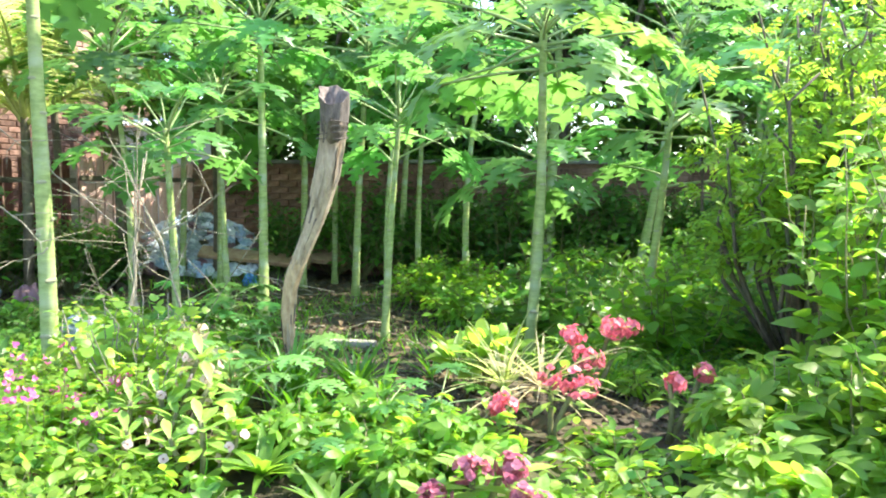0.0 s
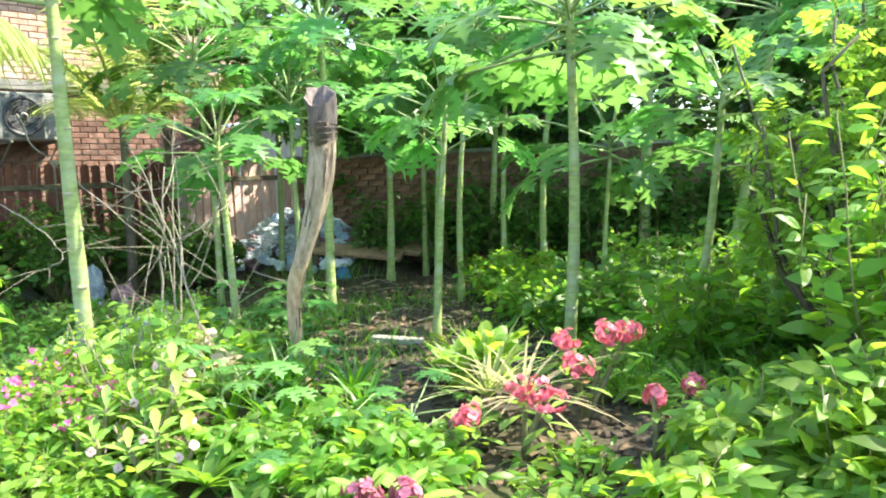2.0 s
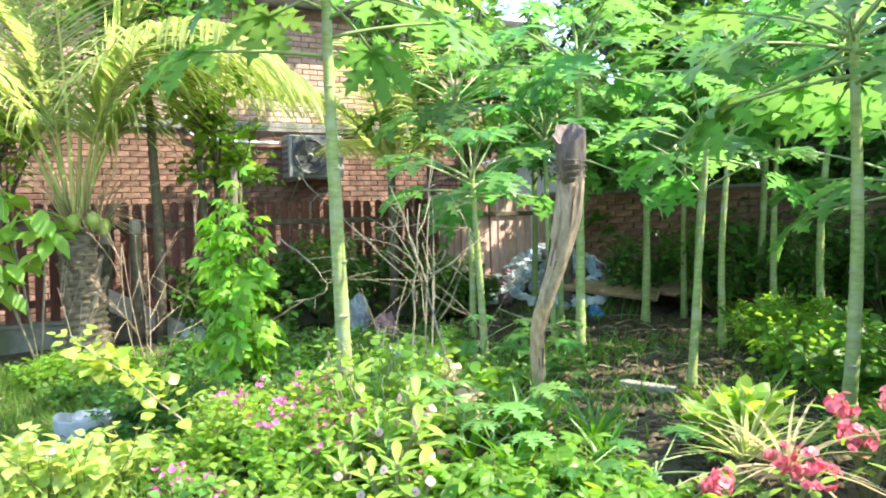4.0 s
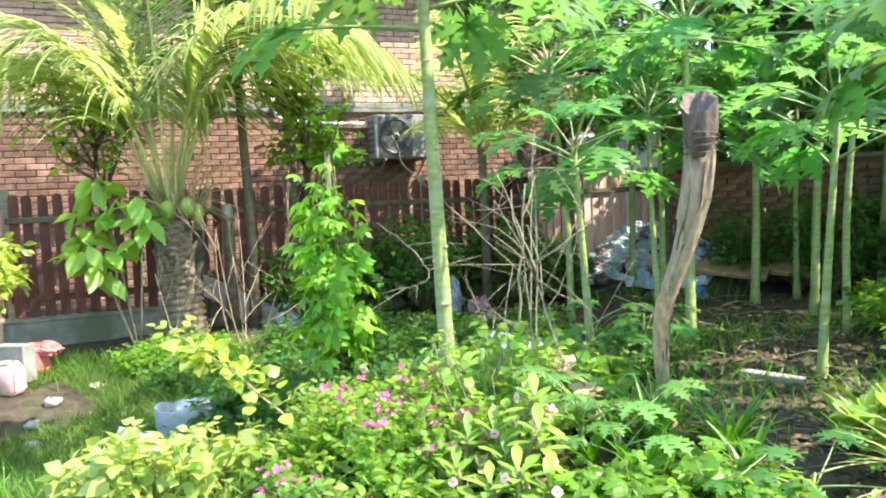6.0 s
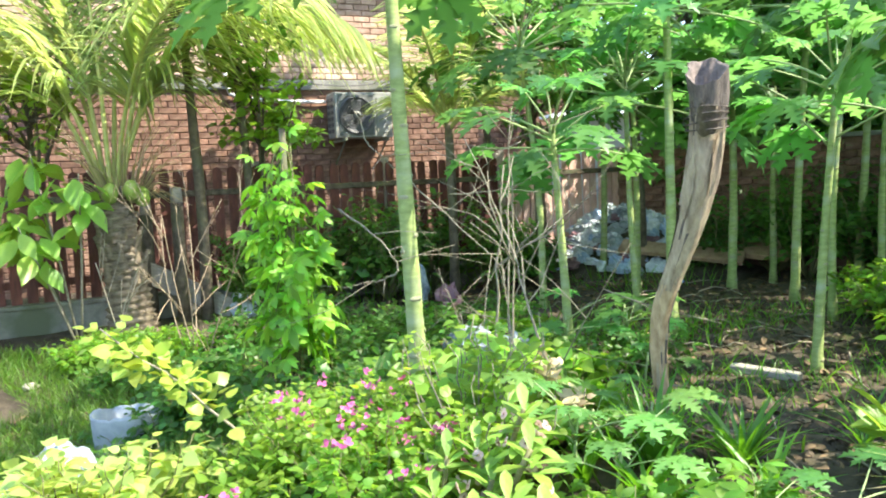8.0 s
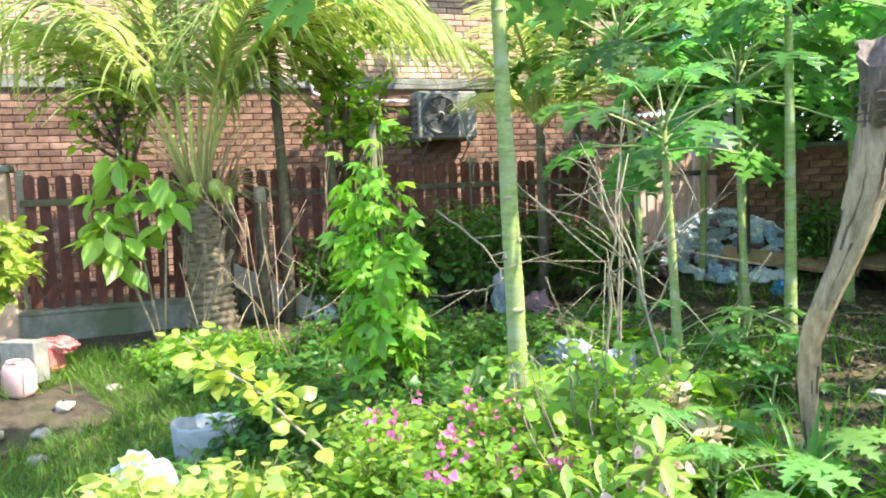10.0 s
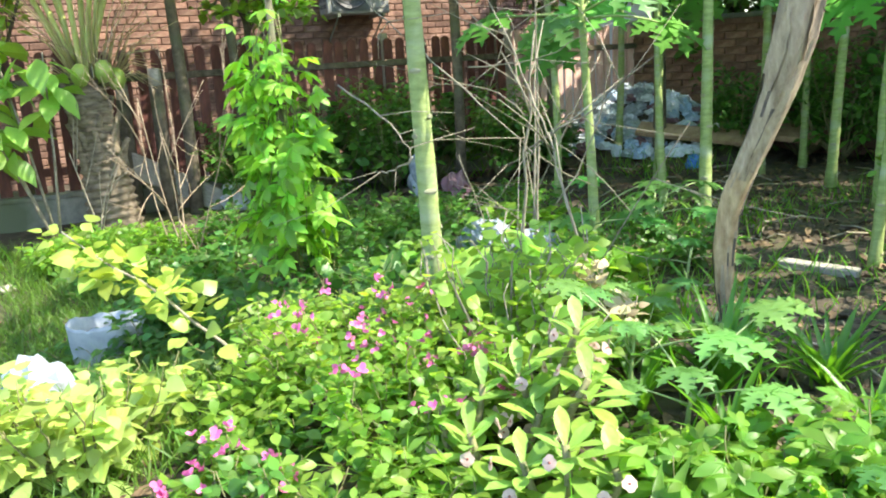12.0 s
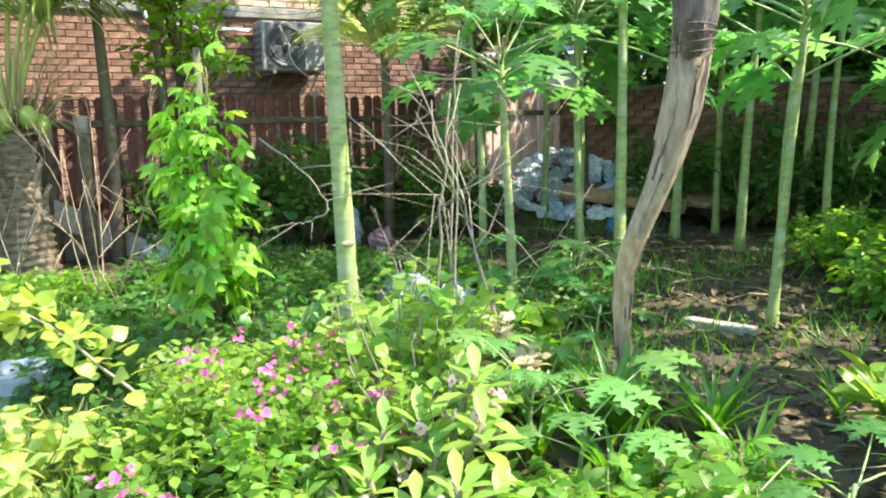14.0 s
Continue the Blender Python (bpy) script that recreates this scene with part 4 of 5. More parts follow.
for i, (x, y) in enumerate([(-1.3, 2.0), (-0.7, 1.85), (0.35, 2.2), (0.6, 2.25), (1.2, 2.3), (1.6, 2.3), (1.1, 1.8), (1.45, 1.9), (-0.35, 1.75), (0.15, 2.5), (1.75, 2.7), (-1.55, 2.1)]):
    shrub("herb_patch", x, y, (0.15, 0.26, 0.18, 0.3)[i % 4] * (0.6 if y > 2.05 and -0.1 < x < 0.7 else 1.0) * rng.uniform(0.85, 1.1), 0.3, (OVATE, TRI, HEART, PALM5, LANCE)[i % 5], (0.085, 0.11, 0.06, 0.12, 0.11)[i % 5], 18, 11, ("leaf_mid", "leaf_light", "leaf_mid", "leaf_bright", "leaf_bright")[i % 5], "low patch of leafy green herbs in the sun", "herbs", group="herbs in the front bed", r=0.004)
for i, (x, y) in enumerate([(0.4, 5.6), (0.9, 5.5), (1.2, 6.0), (0.3, 6.3), (1.9, 5.6), (2.2, 6.2), (-0.1, 6.8), (1.6, 4.3), (2.0, 4.6), (1.1, 7.0), (2.8, 5.4), (0.9, 5.0), (3.2, 6.4), (2.2, 7.4)]):
    shrub("bush", x, y, rng.uniform(0.45, 0.95), 0.5, (TRI, OVATE)[i % 2], 0.13, 26, 17, ("leaf_bright", "leaf_bright", "leaf_mid")[i % 3], "leafy bush in the shade of the trees", "bush", group="bushes in the shade")
for i, (x, y) in enumerate([(-5.0, 6.3), (-5.3, 5.2), (-0.2, 9.0), (0.6, 9.1), (1.6, 8.9), (2.6, 9.0), (3.6, 9.0), (3.6, 7.4), (4.2, 8.0)]):
    shrub("bush", x, y, rng.uniform(0.9, 1.7), 0.6, (OVATE, PINNATE)[i % 2], 0.16, 28, 18, ("leaf_dark", "leaf_mid")[i % 2], "dark leafy bush by the boundary", "bush", group="bushes by the boundary", r=0.01)

for i in range(12):
    x, y = -2.9 + i * 0.85, 10.05 + 0.25 * (i % 3)
    shrub("hedge_bush", x, y, rng.uniform(2.3, 3.0), 0.75, (OVATE, TRI)[i % 2], 0.2, 30, 30, ("leaf_mid", "leaf_dark", "leaf_light")[i % 3], "tall leafy hedge bush behind the back wall", "bush", group="hedge behind the back wall", r=0.012, start=0.3)
for i, (x, y) in enumerate([(1.35, 3.45), (1.7, 4.15), (2.05, 3.5), (1.15, 3.9), (2.3, 4.6), (1.0, 4.7)]):
    shrub("herb_patch", x, y, 0.22, 0.34, (LANCE, TRI)[i % 2], 0.1, 24, 12, ("leaf_light", "leaf_bright")[i % 2], "low patch of leafy green herbs in the sun", "herbs", group="herbs in the front bed", r=0.004)

for i in range(13):
    x, y = -2.2 + i * 0.42, 8.75 + 0.25 * (i % 2)
    shrub("bush", x, y, rng.uniform(1.1, 1.7), 0.5, (TRI, OVATE)[i % 2], 0.16, 24, 18, ("leaf_dark", "leaf_mid", "leaf_mid")[i % 3], "dark leafy bush by the boundary", "bush", group="bushes by the boundary", r=0.01)
for i in range(8):
    shrub("hedge_bush", -3.2 + i * 1.3, 11.2 + 0.3 * (i % 2), rng.uniform(3.4, 4.4), 1.0, OVATE, 0.26, 34, 34, ("leaf_mid", "leaf_dark")[i % 2], "tall leafy hedge bush behind the back wall", "bush", group="hedge behind the back wall", r=0.016, start=0.35)

for i, (x, y) in enumerate([(-3.6, 3.0), (-4.0, 3.3), (-4.6, 3.5), (-3.05, 2.35), (-3.4, 2.75), (-4.9, 3.1), (-4.3, 2.95), (-2.6, 2.3), (-5.2, 3.3)]):
    shrub("herb_patch", x, y, rng.uniform(0.14, 0.26), 0.36, (OVATE, HEART, TRI)[i % 3], (0.07, 0.06, 0.1)[i % 3], 26, 13, ("leaf_mid", "leaf_dark", "leaf_bright")[i % 3], "low patch of leafy green herbs at the edge of the lawn", "herbs", group="herbs by the lawn", r=0.004)
for i, (x, y) in enumerate([(-1.0, 3.15), (-1.35, 3.95), (-1.75, 4.35), (-2.3, 4.75), (-1.2, 4.5), (-2.1, 3.5), (-2.7, 5.3), (-0.75, 3.0)]):
    shrub("herb_patch", x, y, rng.uniform(0.18, 0.36), 0.32, (TRI, HEART)[i % 2], 0.1, 20, 11, ("leaf_mid", "leaf_bright")[i % 2], "low patch of leafy green herbs", "herbs", group="herbs under the trees", r=0.004)
for x, y, h, n, z, tone in ((-1.55, 5.1, 0.3, 3, 0.4, "pale"), (-1.35, 4.75, 0.34, 6, 0.5, "deep"), (-1.6, 4.45, 0.3, 6, 0.5, "deep"), (-0.9, 4.1, 0.2, 5, 0.35, "deep")):
    seedling(x, y, h, n, z, tone, "small papaya seedling under the trees")
rosette("dark_rosette", -1.95, 3.15, 22, 0.3, 0.09, "leaf_dark", "dark green broad-leaved rosette in the shade", "plant", (15, 70), 0.4, z0=0.05)
rosette("dark_rosette", -2.15, 3.4, 18, 0.28, 0.09, "leaf_dark", "dark green broad-leaved rosette in the shade", "plant", (15, 70), 0.4, z0=0.05)
t = thing("taro", (-1.2, 3.05, gz(-1.2, 3.05)), "taro with large pale green heart leaves", "taro")
big = Geo().add(*leaf(0.3, 0.26, 0.15, 0.3, (0.5, 0.95, 1.0, 0.7, 0.35, 0.0))).mesh("leaf", ["leaf_big"])
for k, (dx, dy, h, az) in enumerate(((0.0, 0.0, 0.42, -60), (0.14, 0.1, 0.36, 20), (-0.12, 0.06, 0.34, -150), (0.05, -0.12, 0.26, -100))):
    part("stalk", Geo().add(*tube([(0, 0, 0), (dx * 0.5, dy * 0.5, h * 0.6), (dx, dy, h)], [0.01, 0.008, 0.006], 5)), ["petiole"], t)
    part("leaf", big, None, t).matrix_basis = pose(dx, dy, h, -30, 0, az)
shrub("withered_shrub", -0.72, 2.95, 0.42, 0.2, HEART, 0.08, 14, 12, "straw", "withered shrub with curled tan leaves", stem_mat="twig")

for i, (k, o, h) in enumerate(((2.9, 0.7, 0.8), (3.5, 0.5, 1.1), (4.1, 0.7, 1.3), (4.7, 0.5, 1.2), (5.2, 0.9, 1.2), (5.7, 0.8, 0.7))):
    x, y, _ = along(k, o)
    shrub("bush", x, y, h, 0.45, (TRI, OVATE)[i % 2], 0.15, 26, 17, ("leaf_mid", "leaf_dark")[i % 2], "dark leafy bush along the picket fence", "bush", group="bushes by the boundary", r=0.008)

for i, (x, y) in enumerate([(-0.3, 1.5), (0.1, 1.55), (1.4, 1.6), (-0.9, 1.6), (1.75, 1.95)]):
    shrub("herb_patch", x, y, rng.uniform(0.16, 0.28), 0.34, (HEART, OVATE, TRI)[i % 3], (0.06, 0.08, 0.11)[i % 3], 18, 11, ("leaf_mid", "leaf_bright", "leaf_mid")[i % 3], "low patch of leafy green herbs in the sun", "herbs", group="herbs in the front bed", r=0.004)


# ---- charred stump ----
def stump():
    t = thing("dead_stump", (-0.36, 3.2, gz(-0.36, 3.2)), "crooked dead tree stump, charred at its hollow top", "tree stump")
    z = np.array([-0.05, 0.12, 0.25, 0.38, 0.5, 0.58, 0.68, 0.8, 0.92, 1.04, 1.16, 1.26, 1.34, 1.42])
    x = np.array([0.0, 0.0, -0.01, -0.005, 0.015, 0.04, 0.085, 0.14, 0.185, 0.22, 0.245, 0.26, 0.265, 0.265])
    r = np.array([0.034, 0.029, 0.028, 0.035, 0.033, 0.038, 0.039, 0.045, 0.052, 0.058, 0.06, 0.062, 0.065, 0.068])
    n = 60
    zz = np.linspace(z[0], z[-1], n)
    xx, rr = np.interp(zz, z, x), np.interp(zz, z, r)
    sides = 28
    a = np.linspace(0, 2 * np.pi, sides, endpoint=False)
    v = []
    for i in range(n):
        for k in range(sides):
            q = rr[i] * (1 + 0.1 * math.sin(3 * a[k] + zz[i] * 5) + 0.07 * math.sin(7 * a[k] - zz[i] * 9) + 0.05 * noise.noise((a[k] * 2, zz[i] * 9, 3)))
            v.append((xx[i] + q * math.cos(a[k]), -0.14 * zz[i] + q * math.sin(a[k]), zz[i] + (0.006 * math.sin(a[k] * 2 + 1) + 0.005 * math.sin(a[k] * 5) - 0.05 * (0.35 * math.cos(a[k]) - 0.94 * math.sin(a[k]))) * max(0.0, (i - n + 6) / 5)))
    v = np.array(v)
    f = grid_faces(n, sides, True)
    fz = v[f[:, 0]][:, 2]
    ang = np.tile(np.repeat(a, 2), n - 1)
    streak = np.array([noise.noise((3 * math.cos(q), 3 * math.sin(q), h * 1.6)) for q, h in zip(ang, fz)])
    blot = np.array([noise.noise((2.2 * math.cos(q), 2.2 * math.sin(q), h * 4.0 + 7)) for q, h in zip(ang, fz)])
    tan = (fz < 0.62 + 0.1 * streak) & (blot > -0.25)
    k = np.where(fz > 1.22 + 0.14 * streak, 2, np.where(blot + 0.35 * streak < -0.3, 2, np.where(tan, 1, 0)))
    g = Geo()
    g.v, g.f, g.m, g.n = [v], [f], [k], len(v)
    part("trunk", g, ["dead_wood", "bare_wood", "char"], t)
    c = np.array([xx[-1], -0.14 * zz[-1], 0])
    ring = v[-sides:]
    inner = (ring - (*c[:2], 0)) * (0.8, 0.8, 1) + (*c[:2], -0.004)
    deep = (inner - (*c[:2], 0)) * (0.82, 0.82, 1) + (*c[:2], -0.17)
    vv = np.vstack([ring, inner, deep, [[c[0], c[1], 1.23]]])
    ff = np.vstack([grid_faces(3, sides, True), [(2 * sides + j, 2 * sides + (j + 1) % sides, 3 * sides) for j in range(sides)]])
    part("hollow", Geo().add(vv, ff), ["ash_wood"], t, "charred grey-brown hollow")
    for turn_of, lo_z, hi_z, wide in ((2.6, 0.75, 1.2, 0.5), (3.3, 0.5, 0.95, 0.45), (4.4, 0.9, 1.12, 0.35), (5.3, 0.62, 0.9, 0.35), (2.9, 0.15, 0.42, 0.5), (4.9, 0.1, 0.33, 0.3), (5.8, 0.98, 1.2, 0.3)):
        rows_z = np.linspace(lo_z, hi_z, 9)
        fv = []
        for e, h in enumerate(rows_z):
            half = wide * math.sin(math.pi * (0.12 + 0.76 * e / 8)) * rng.uniform(0.75, 1.15)
            for off in (-1, -0.4, 0.4, 1):
                q = turn_of + half * off + 0.25 * (h - lo_z)
                lift = 1.05 + (0.07 if abs(off) == 1 else 0.0) + 0.06 * noise.noise((q * 3, h * 9, 5))
                cr = np.interp(h, zz, rr) * lift
                fv.append((np.interp(h, zz, xx) + cr * math.cos(q), -0.14 * h + cr * math.sin(q), h))
        fv = np.array(fv)
        mid = np.column_stack([np.interp(fv[:, 2], zz, xx), -0.14 * fv[:, 2], fv[:, 2]])
        back = mid + (fv - mid) * (0.9, 0.9, 1)
        part("bark_flake", Geo().add(fv, grid_faces(9, 4)).add(back, grid_faces(9, 4)[:, ::-1]), ["char" if turn_of < 3.5 else "dead_wood"], t, "loose flake of dark bark")
    for i in range(4):
        th = np.linspace(0, 2 * np.pi, 30)
        zc = 1.22 + 0.022 * i
        part("wire", Geo().add(*tube(np.column_stack([np.interp(zc, zz, xx) + 0.073 * np.cos(th), -0.14 * zc + 0.073 * np.sin(th), zc + 0.008 * np.sin(th + i)]), 0.0025, 4)), ["char"], t)


stump()


# ---- bare twigs ----
def bare_shrub(x, y, height, n, label, material, spread, depth=2, r=0.012, turn=0.0):
    t = thing("bare_shrub", (x, y, gz(x, y)), label, "bare shrub")

    def limb(p, d, ln, rad, level, parent):
        s = np.linspace(0, 1, 6)
        d = d / np.linalg.norm(d)
        bend = rng.normal(0, 0.12, 3)
        pts = p + np.outer(s * ln, d) + np.outer(s ** 2 * ln, bend)
        me = Geo().add(*tube(pts, np.linspace(rad, rad * 0.45, 6), 5))
        ob = part("branch" if level == 0 else "twig", me, [material], parent)
        if level < depth:
            for _ in range(3 if level == 0 else 2):
                u = rng.uniform(0.3, 0.95)
                q = np.array([np.interp(u, s, pts[:, k]) for k in range(3)])
                nd = d + rng.normal(0, 0.8, 3)
                if level + 1 < 2:
                    limb(q, nd, ln * rng.uniform(0.45, 0.75), rad * 0.6, level + 1, t)
                else:
                    limb(q, nd, ln * rng.uniform(0.4, 0.7), rad * 0.6, level + 1, t)

    for i in range(n):
        az = turn + i * 2.4 + rng.uniform(-0.3, 0.3)
        limb(np.array([rng.normal(0, 0.05), rng.normal(0, 0.05), -0.03]), np.array([math.cos(az) * spread, math.sin(az) * spread, 1.0]), height * rng.uniform(0.7, 1.0), r, 0, t)


bare_shrub(-1.2, 3.4, 1.05, 2, "leafless shrub of crossing pale grey twigs", "twig", 0.6, 2, 0.004)
bare_shrub(-4.3, 3.6, 1.25, 5, "bare reddish sapling with thin upswept twigs", "twig_red", 0.35, 2, 0.006)
bare_shrub(-5.3, 3.45, 0.75, 3, "a few bare sticks leaning by the palm", "twig", 0.3, 1, 0.008)


# long dead branches, each from one end to the other with a slight bow
t = thing("bare_shrub", (-1.3, 3.3, gz(-1.3, 3.3)), "tangle of long dry grey branches around a papaya trunk", "bare shrub")
LONG = (((-1.85, 3.0, 1.55), (-1.64, 3.05, 1.26), 0.006), ((-1.64, 3.05, 1.26), (-1.1, 3.15, 0.77), 0.006), ((-1.74, 2.75, 1.08), (-1.42, 2.8, 0.8), 0.006),
        ((-1.33, 2.7, 0.82), (-1.56, 2.75, 0.75), 0.005), ((-1.33, 3.35, 0.1), (-1.19, 3.3, 1.24), 0.012), ((-0.84, 3.15, 0.3), (-1.01, 3.1, 0.88), 0.01),
        ((-1.11, 3.25, 0.84), (-0.76, 3.2, 1.07), 0.006))
FINE = (((-1.11, 3.3, 0.56), (-0.88, 3.35, 1.11), 0.005), ((-1.52, 3.3, 1.12), (-0.88, 3.35, 1.25), 0.004), ((-1.01, 3.1, 0.86), (-1.34, 3.2, 1.38), 0.006),
        ((-0.91, 3.15, 0.98), (-1.31, 3.2, 0.72), 0.004), ((-1.23, 2.95, 0.3), (-1.28, 2.9, 0.81), 0.004), ((-1.12, 3.35, 1.36), (-1.35, 3.3, 1.22), 0.004),
        ((-1.27, 3.35, 0.92), (-1.77, 3.3, 1.07), 0.004), ((-1.58, 3.8, 0.0), (-1.6, 3.92, 1.32), 0.01), ((-1.39, 3.58, 0.1), (-1.48, 3.79, 1.57), 0.008))
for i, (a, b, r) in enumerate(LONG + FINE):
    r *= 0.75
    a, b = np.array(a) - (-1.3, 3.3, gz(-1.3, 3.3)), np.array(b) - (-1.3, 3.3, gz(-1.3, 3.3))
    s = np.linspace(0, 1, 9)
    p = a + np.outer(s, b - a) + np.outer(np.sin(s * np.pi), rng.normal(0, 0.03, 3)) + rng.normal(0, 0.006, (9, 3))
    part("branch", Geo().add(*tube(p, np.linspace(r, r * 0.4, 9), 6, 0.1)), ["twig"], t)
    for k in range(3):
        c = p[rng.integers(3, 9)]
        d = (b - a) / np.linalg.norm(b - a) + rng.normal(0, 0.8, 3)
        ln = rng.uniform(0.12, 0.35)
        part("twig", Geo().add(*tube([c, c + d * ln * 0.5 + rng.normal(0, 0.015, 3), c + d * ln], [r * 0.5, r * 0.4, r * 0.2], 5)), ["twig"], t)


# ---- coconut palm ----
def frond_mesh(az, rise, length, pairs, bend, start=0.14, hang=(0.3, 0.5)):
    """Arching frond: rib that bows with its weight, leaflets that hang from it."""
    n = 18
    s = np.linspace(0, 1, n)
    el = np.radians(rise - bend * s ** 1.6)
    step = length / (n - 1)
    out = np.concatenate([[0], np.cumsum(np.cos(el[:-1]) * step)])
    up = np.concatenate([[0], np.cumsum(np.sin(el[:-1]) * step)])
    c, q = math.cos(radians(az)), math.sin(radians(az))
    rib = np.column_stack([out * c, out * q, up])
    g = Geo().add(*tube(rib, np.linspace(0.026, 0.004, n), 6), 0)
    tan = np.gradient(rib, axis=0)
    tan /= np.linalg.norm(tan, axis=1)[:, None]
    side = np.array([-q, c, 0.0])
    w = np.array([0.5, 1.0, 0.9, 0.7, 0.45, 0.0])
    t = np.linspace(0, 1, 6)
    for i in range(pairs):
        u = start + (0.99 - start) * i / (pairs - 1)
        p = np.array([np.interp(u, s, rib[:, k]) for k in range(3)])
        d = np.array([np.interp(u, s, tan[:, k]) for k in range(3)])
        ln = 1.0 * math.sin(math.pi * (0.2 + 0.72 * u)) ** 0.8 * length / 2.6
        for sd in (-1, 1):
            a = side * sd * 0.8 + d * rng.uniform(0.45, 0.75) + np.array([0, 0, rng.uniform(-0.1, 0.15)])
            a /= np.linalg.norm(a)
            l2 = ln * rng.uniform(0.85, 1.1)
            mid = p + np.outer(t * l2, a) + np.outer(t ** 2 * l2 * rng.uniform(*hang), (0, 0, -1.0))
            x = np.cross(a, (0, 0, 1))
            x /= np.linalg.norm(x) + 1e-6
            h = w[:, None] * 0.018 * x
            v = np.stack([mid - h + (0, 0, 0.004), mid, mid + h + (0, 0, 0.004)], axis=1).reshape(-1, 3)
            g.add(v, grid_faces(6, 3), 1)
    return g.mesh("frond", ["palm_rib", "palm_leaf"])


def palm(x, y):
    t = thing("coconut_palm", (x, y, gz(x, y)), "young coconut palm with green nuts and drooping fronds", "palm")
    s = np.linspace(0, 1, 61)
    pts = np.column_stack([-0.08 * s - 0.06, -0.05 * s, -0.06 + 1.25 * s])
    rad = 0.21 - 0.08 * s ** 0.8 + 0.022 * (np.arange(61) % 3 == 0) - 0.006 * (np.arange(61) % 3 == 1)
    part("trunk", Geo().add(*tube(pts, rad, 16, 0.05)), ["palm_bark"], t)
    for i in range(30):
        a = i * 2.4
        h = 0.45 + 0.022 * i
        q = np.linspace(0, 1, 6)
        r0 = 0.15 - 0.002 * i
        st = np.column_stack([(r0 + 0.07 * q ** 2) * math.cos(a) - 0.02 - 0.15 * h, (r0 + 0.07 * q ** 2) * math.sin(a) - 0.05 * h, h + q * rng.uniform(0.12, 0.34)])
        part("frond_stub", Geo().add(*tube(st, np.array([0.06, 0.052, 0.043, 0.034, 0.026, 0.02]), 6, 0.18)), ["palm_bark"], t, "cut frond base")
    fronds = ((215, 86, 3.6, 38, (0.15, 0.4)), (48, 79, 3.7, 34, (0.15, 0.4)), (130, 82, 3.5, 60, (0.3, 0.6)), (-40, 88, 3.5, 50, (0.25, 0.5)),
              (40, 74, 3.1, 125, (0.4, 0.75)), (222, 74, 3.2, 125, (0.4, 0.75)), (70, 78, 3.2, 120, (0.4, 0.75)), (185, 78, 3.2, 120, (0.4, 0.75)),
              (10, 78, 3.1, 118, (0.4, 0.75)), (255, 78, 3.1, 118, (0.4, 0.75)))
    for i, (az, rise, ln, bend, hang) in enumerate(fronds):
        fr = part("frond", frond_mesh(az, rise, ln, 78, bend, 0.26, hang), None, t)
        fr.matrix_basis = pose(-0.17 + 0.05 * math.cos(radians(az)), -0.04 + 0.05 * math.sin(radians(az)), 1.12 + 0.02 * (i % 5))
    nut = Geo().add(*lathe([(0.0, -0.09), (0.045, -0.075), (0.07, -0.015), (0.06, 0.05), (0.025, 0.085), (0.0, 0.088)], 14)).mesh("coconut", ["coconut"])
    for px, py, pz in ((0.02, -0.16, 1.24), (0.12, -0.02, 1.26), (0.07, 0.1, 1.2)):
        part("coconut", nut, None, t, "green coconut").matrix_basis = pose(px, py, pz, random.uniform(-15, 15), random.uniform(-15, 15), 0)
    g = Geo()
    for i in range(90):
        a = rng.uniform(0, 6.28)
        p = np.array([-0.15 + 0.1 * math.cos(a), 0.04 + 0.1 * math.sin(a), 1.15])
        reach = rng.uniform(0.25, 0.6)
        q = p + np.array([math.cos(a) * reach, math.sin(a) * reach, rng.uniform(-0.1, 0.75)])
        g.add(*tube([p, (p + q) / 2 + (0, 0, 0.12), q], [0.006, 0.004, 0.002], 4))
    tagged(part("flower_spray", g, ["straw"], t, "dry straw-coloured flower stalks"), kind="stuff")


palm(-5.5, 3.75)

# slim palm among the back trees
t = thing("slim_palm", (-4.0, 6.3, gz(-4.0, 6.3)), "slim palm with stiff spreading fronds among the back trees", "palm")
part("trunk", Geo().add(*tube([(0, 0, -0.06), (0.02, 0, 0.9), (0.0, 0.02, 1.75)], [0.05, 0.045, 0.04], 9, 0.05)), ["dark_bark"], t)
for i in range(11):
    fr = part("frond", frond_mesh(i * 137.5, 35 + 40 * (i % 3) / 2, 1.5, 34, 45 + 15 * (i % 2)), None, t)
    fr.matrix_basis = pose(0, 0.02, 1.68 + 0.02 * (i % 4))


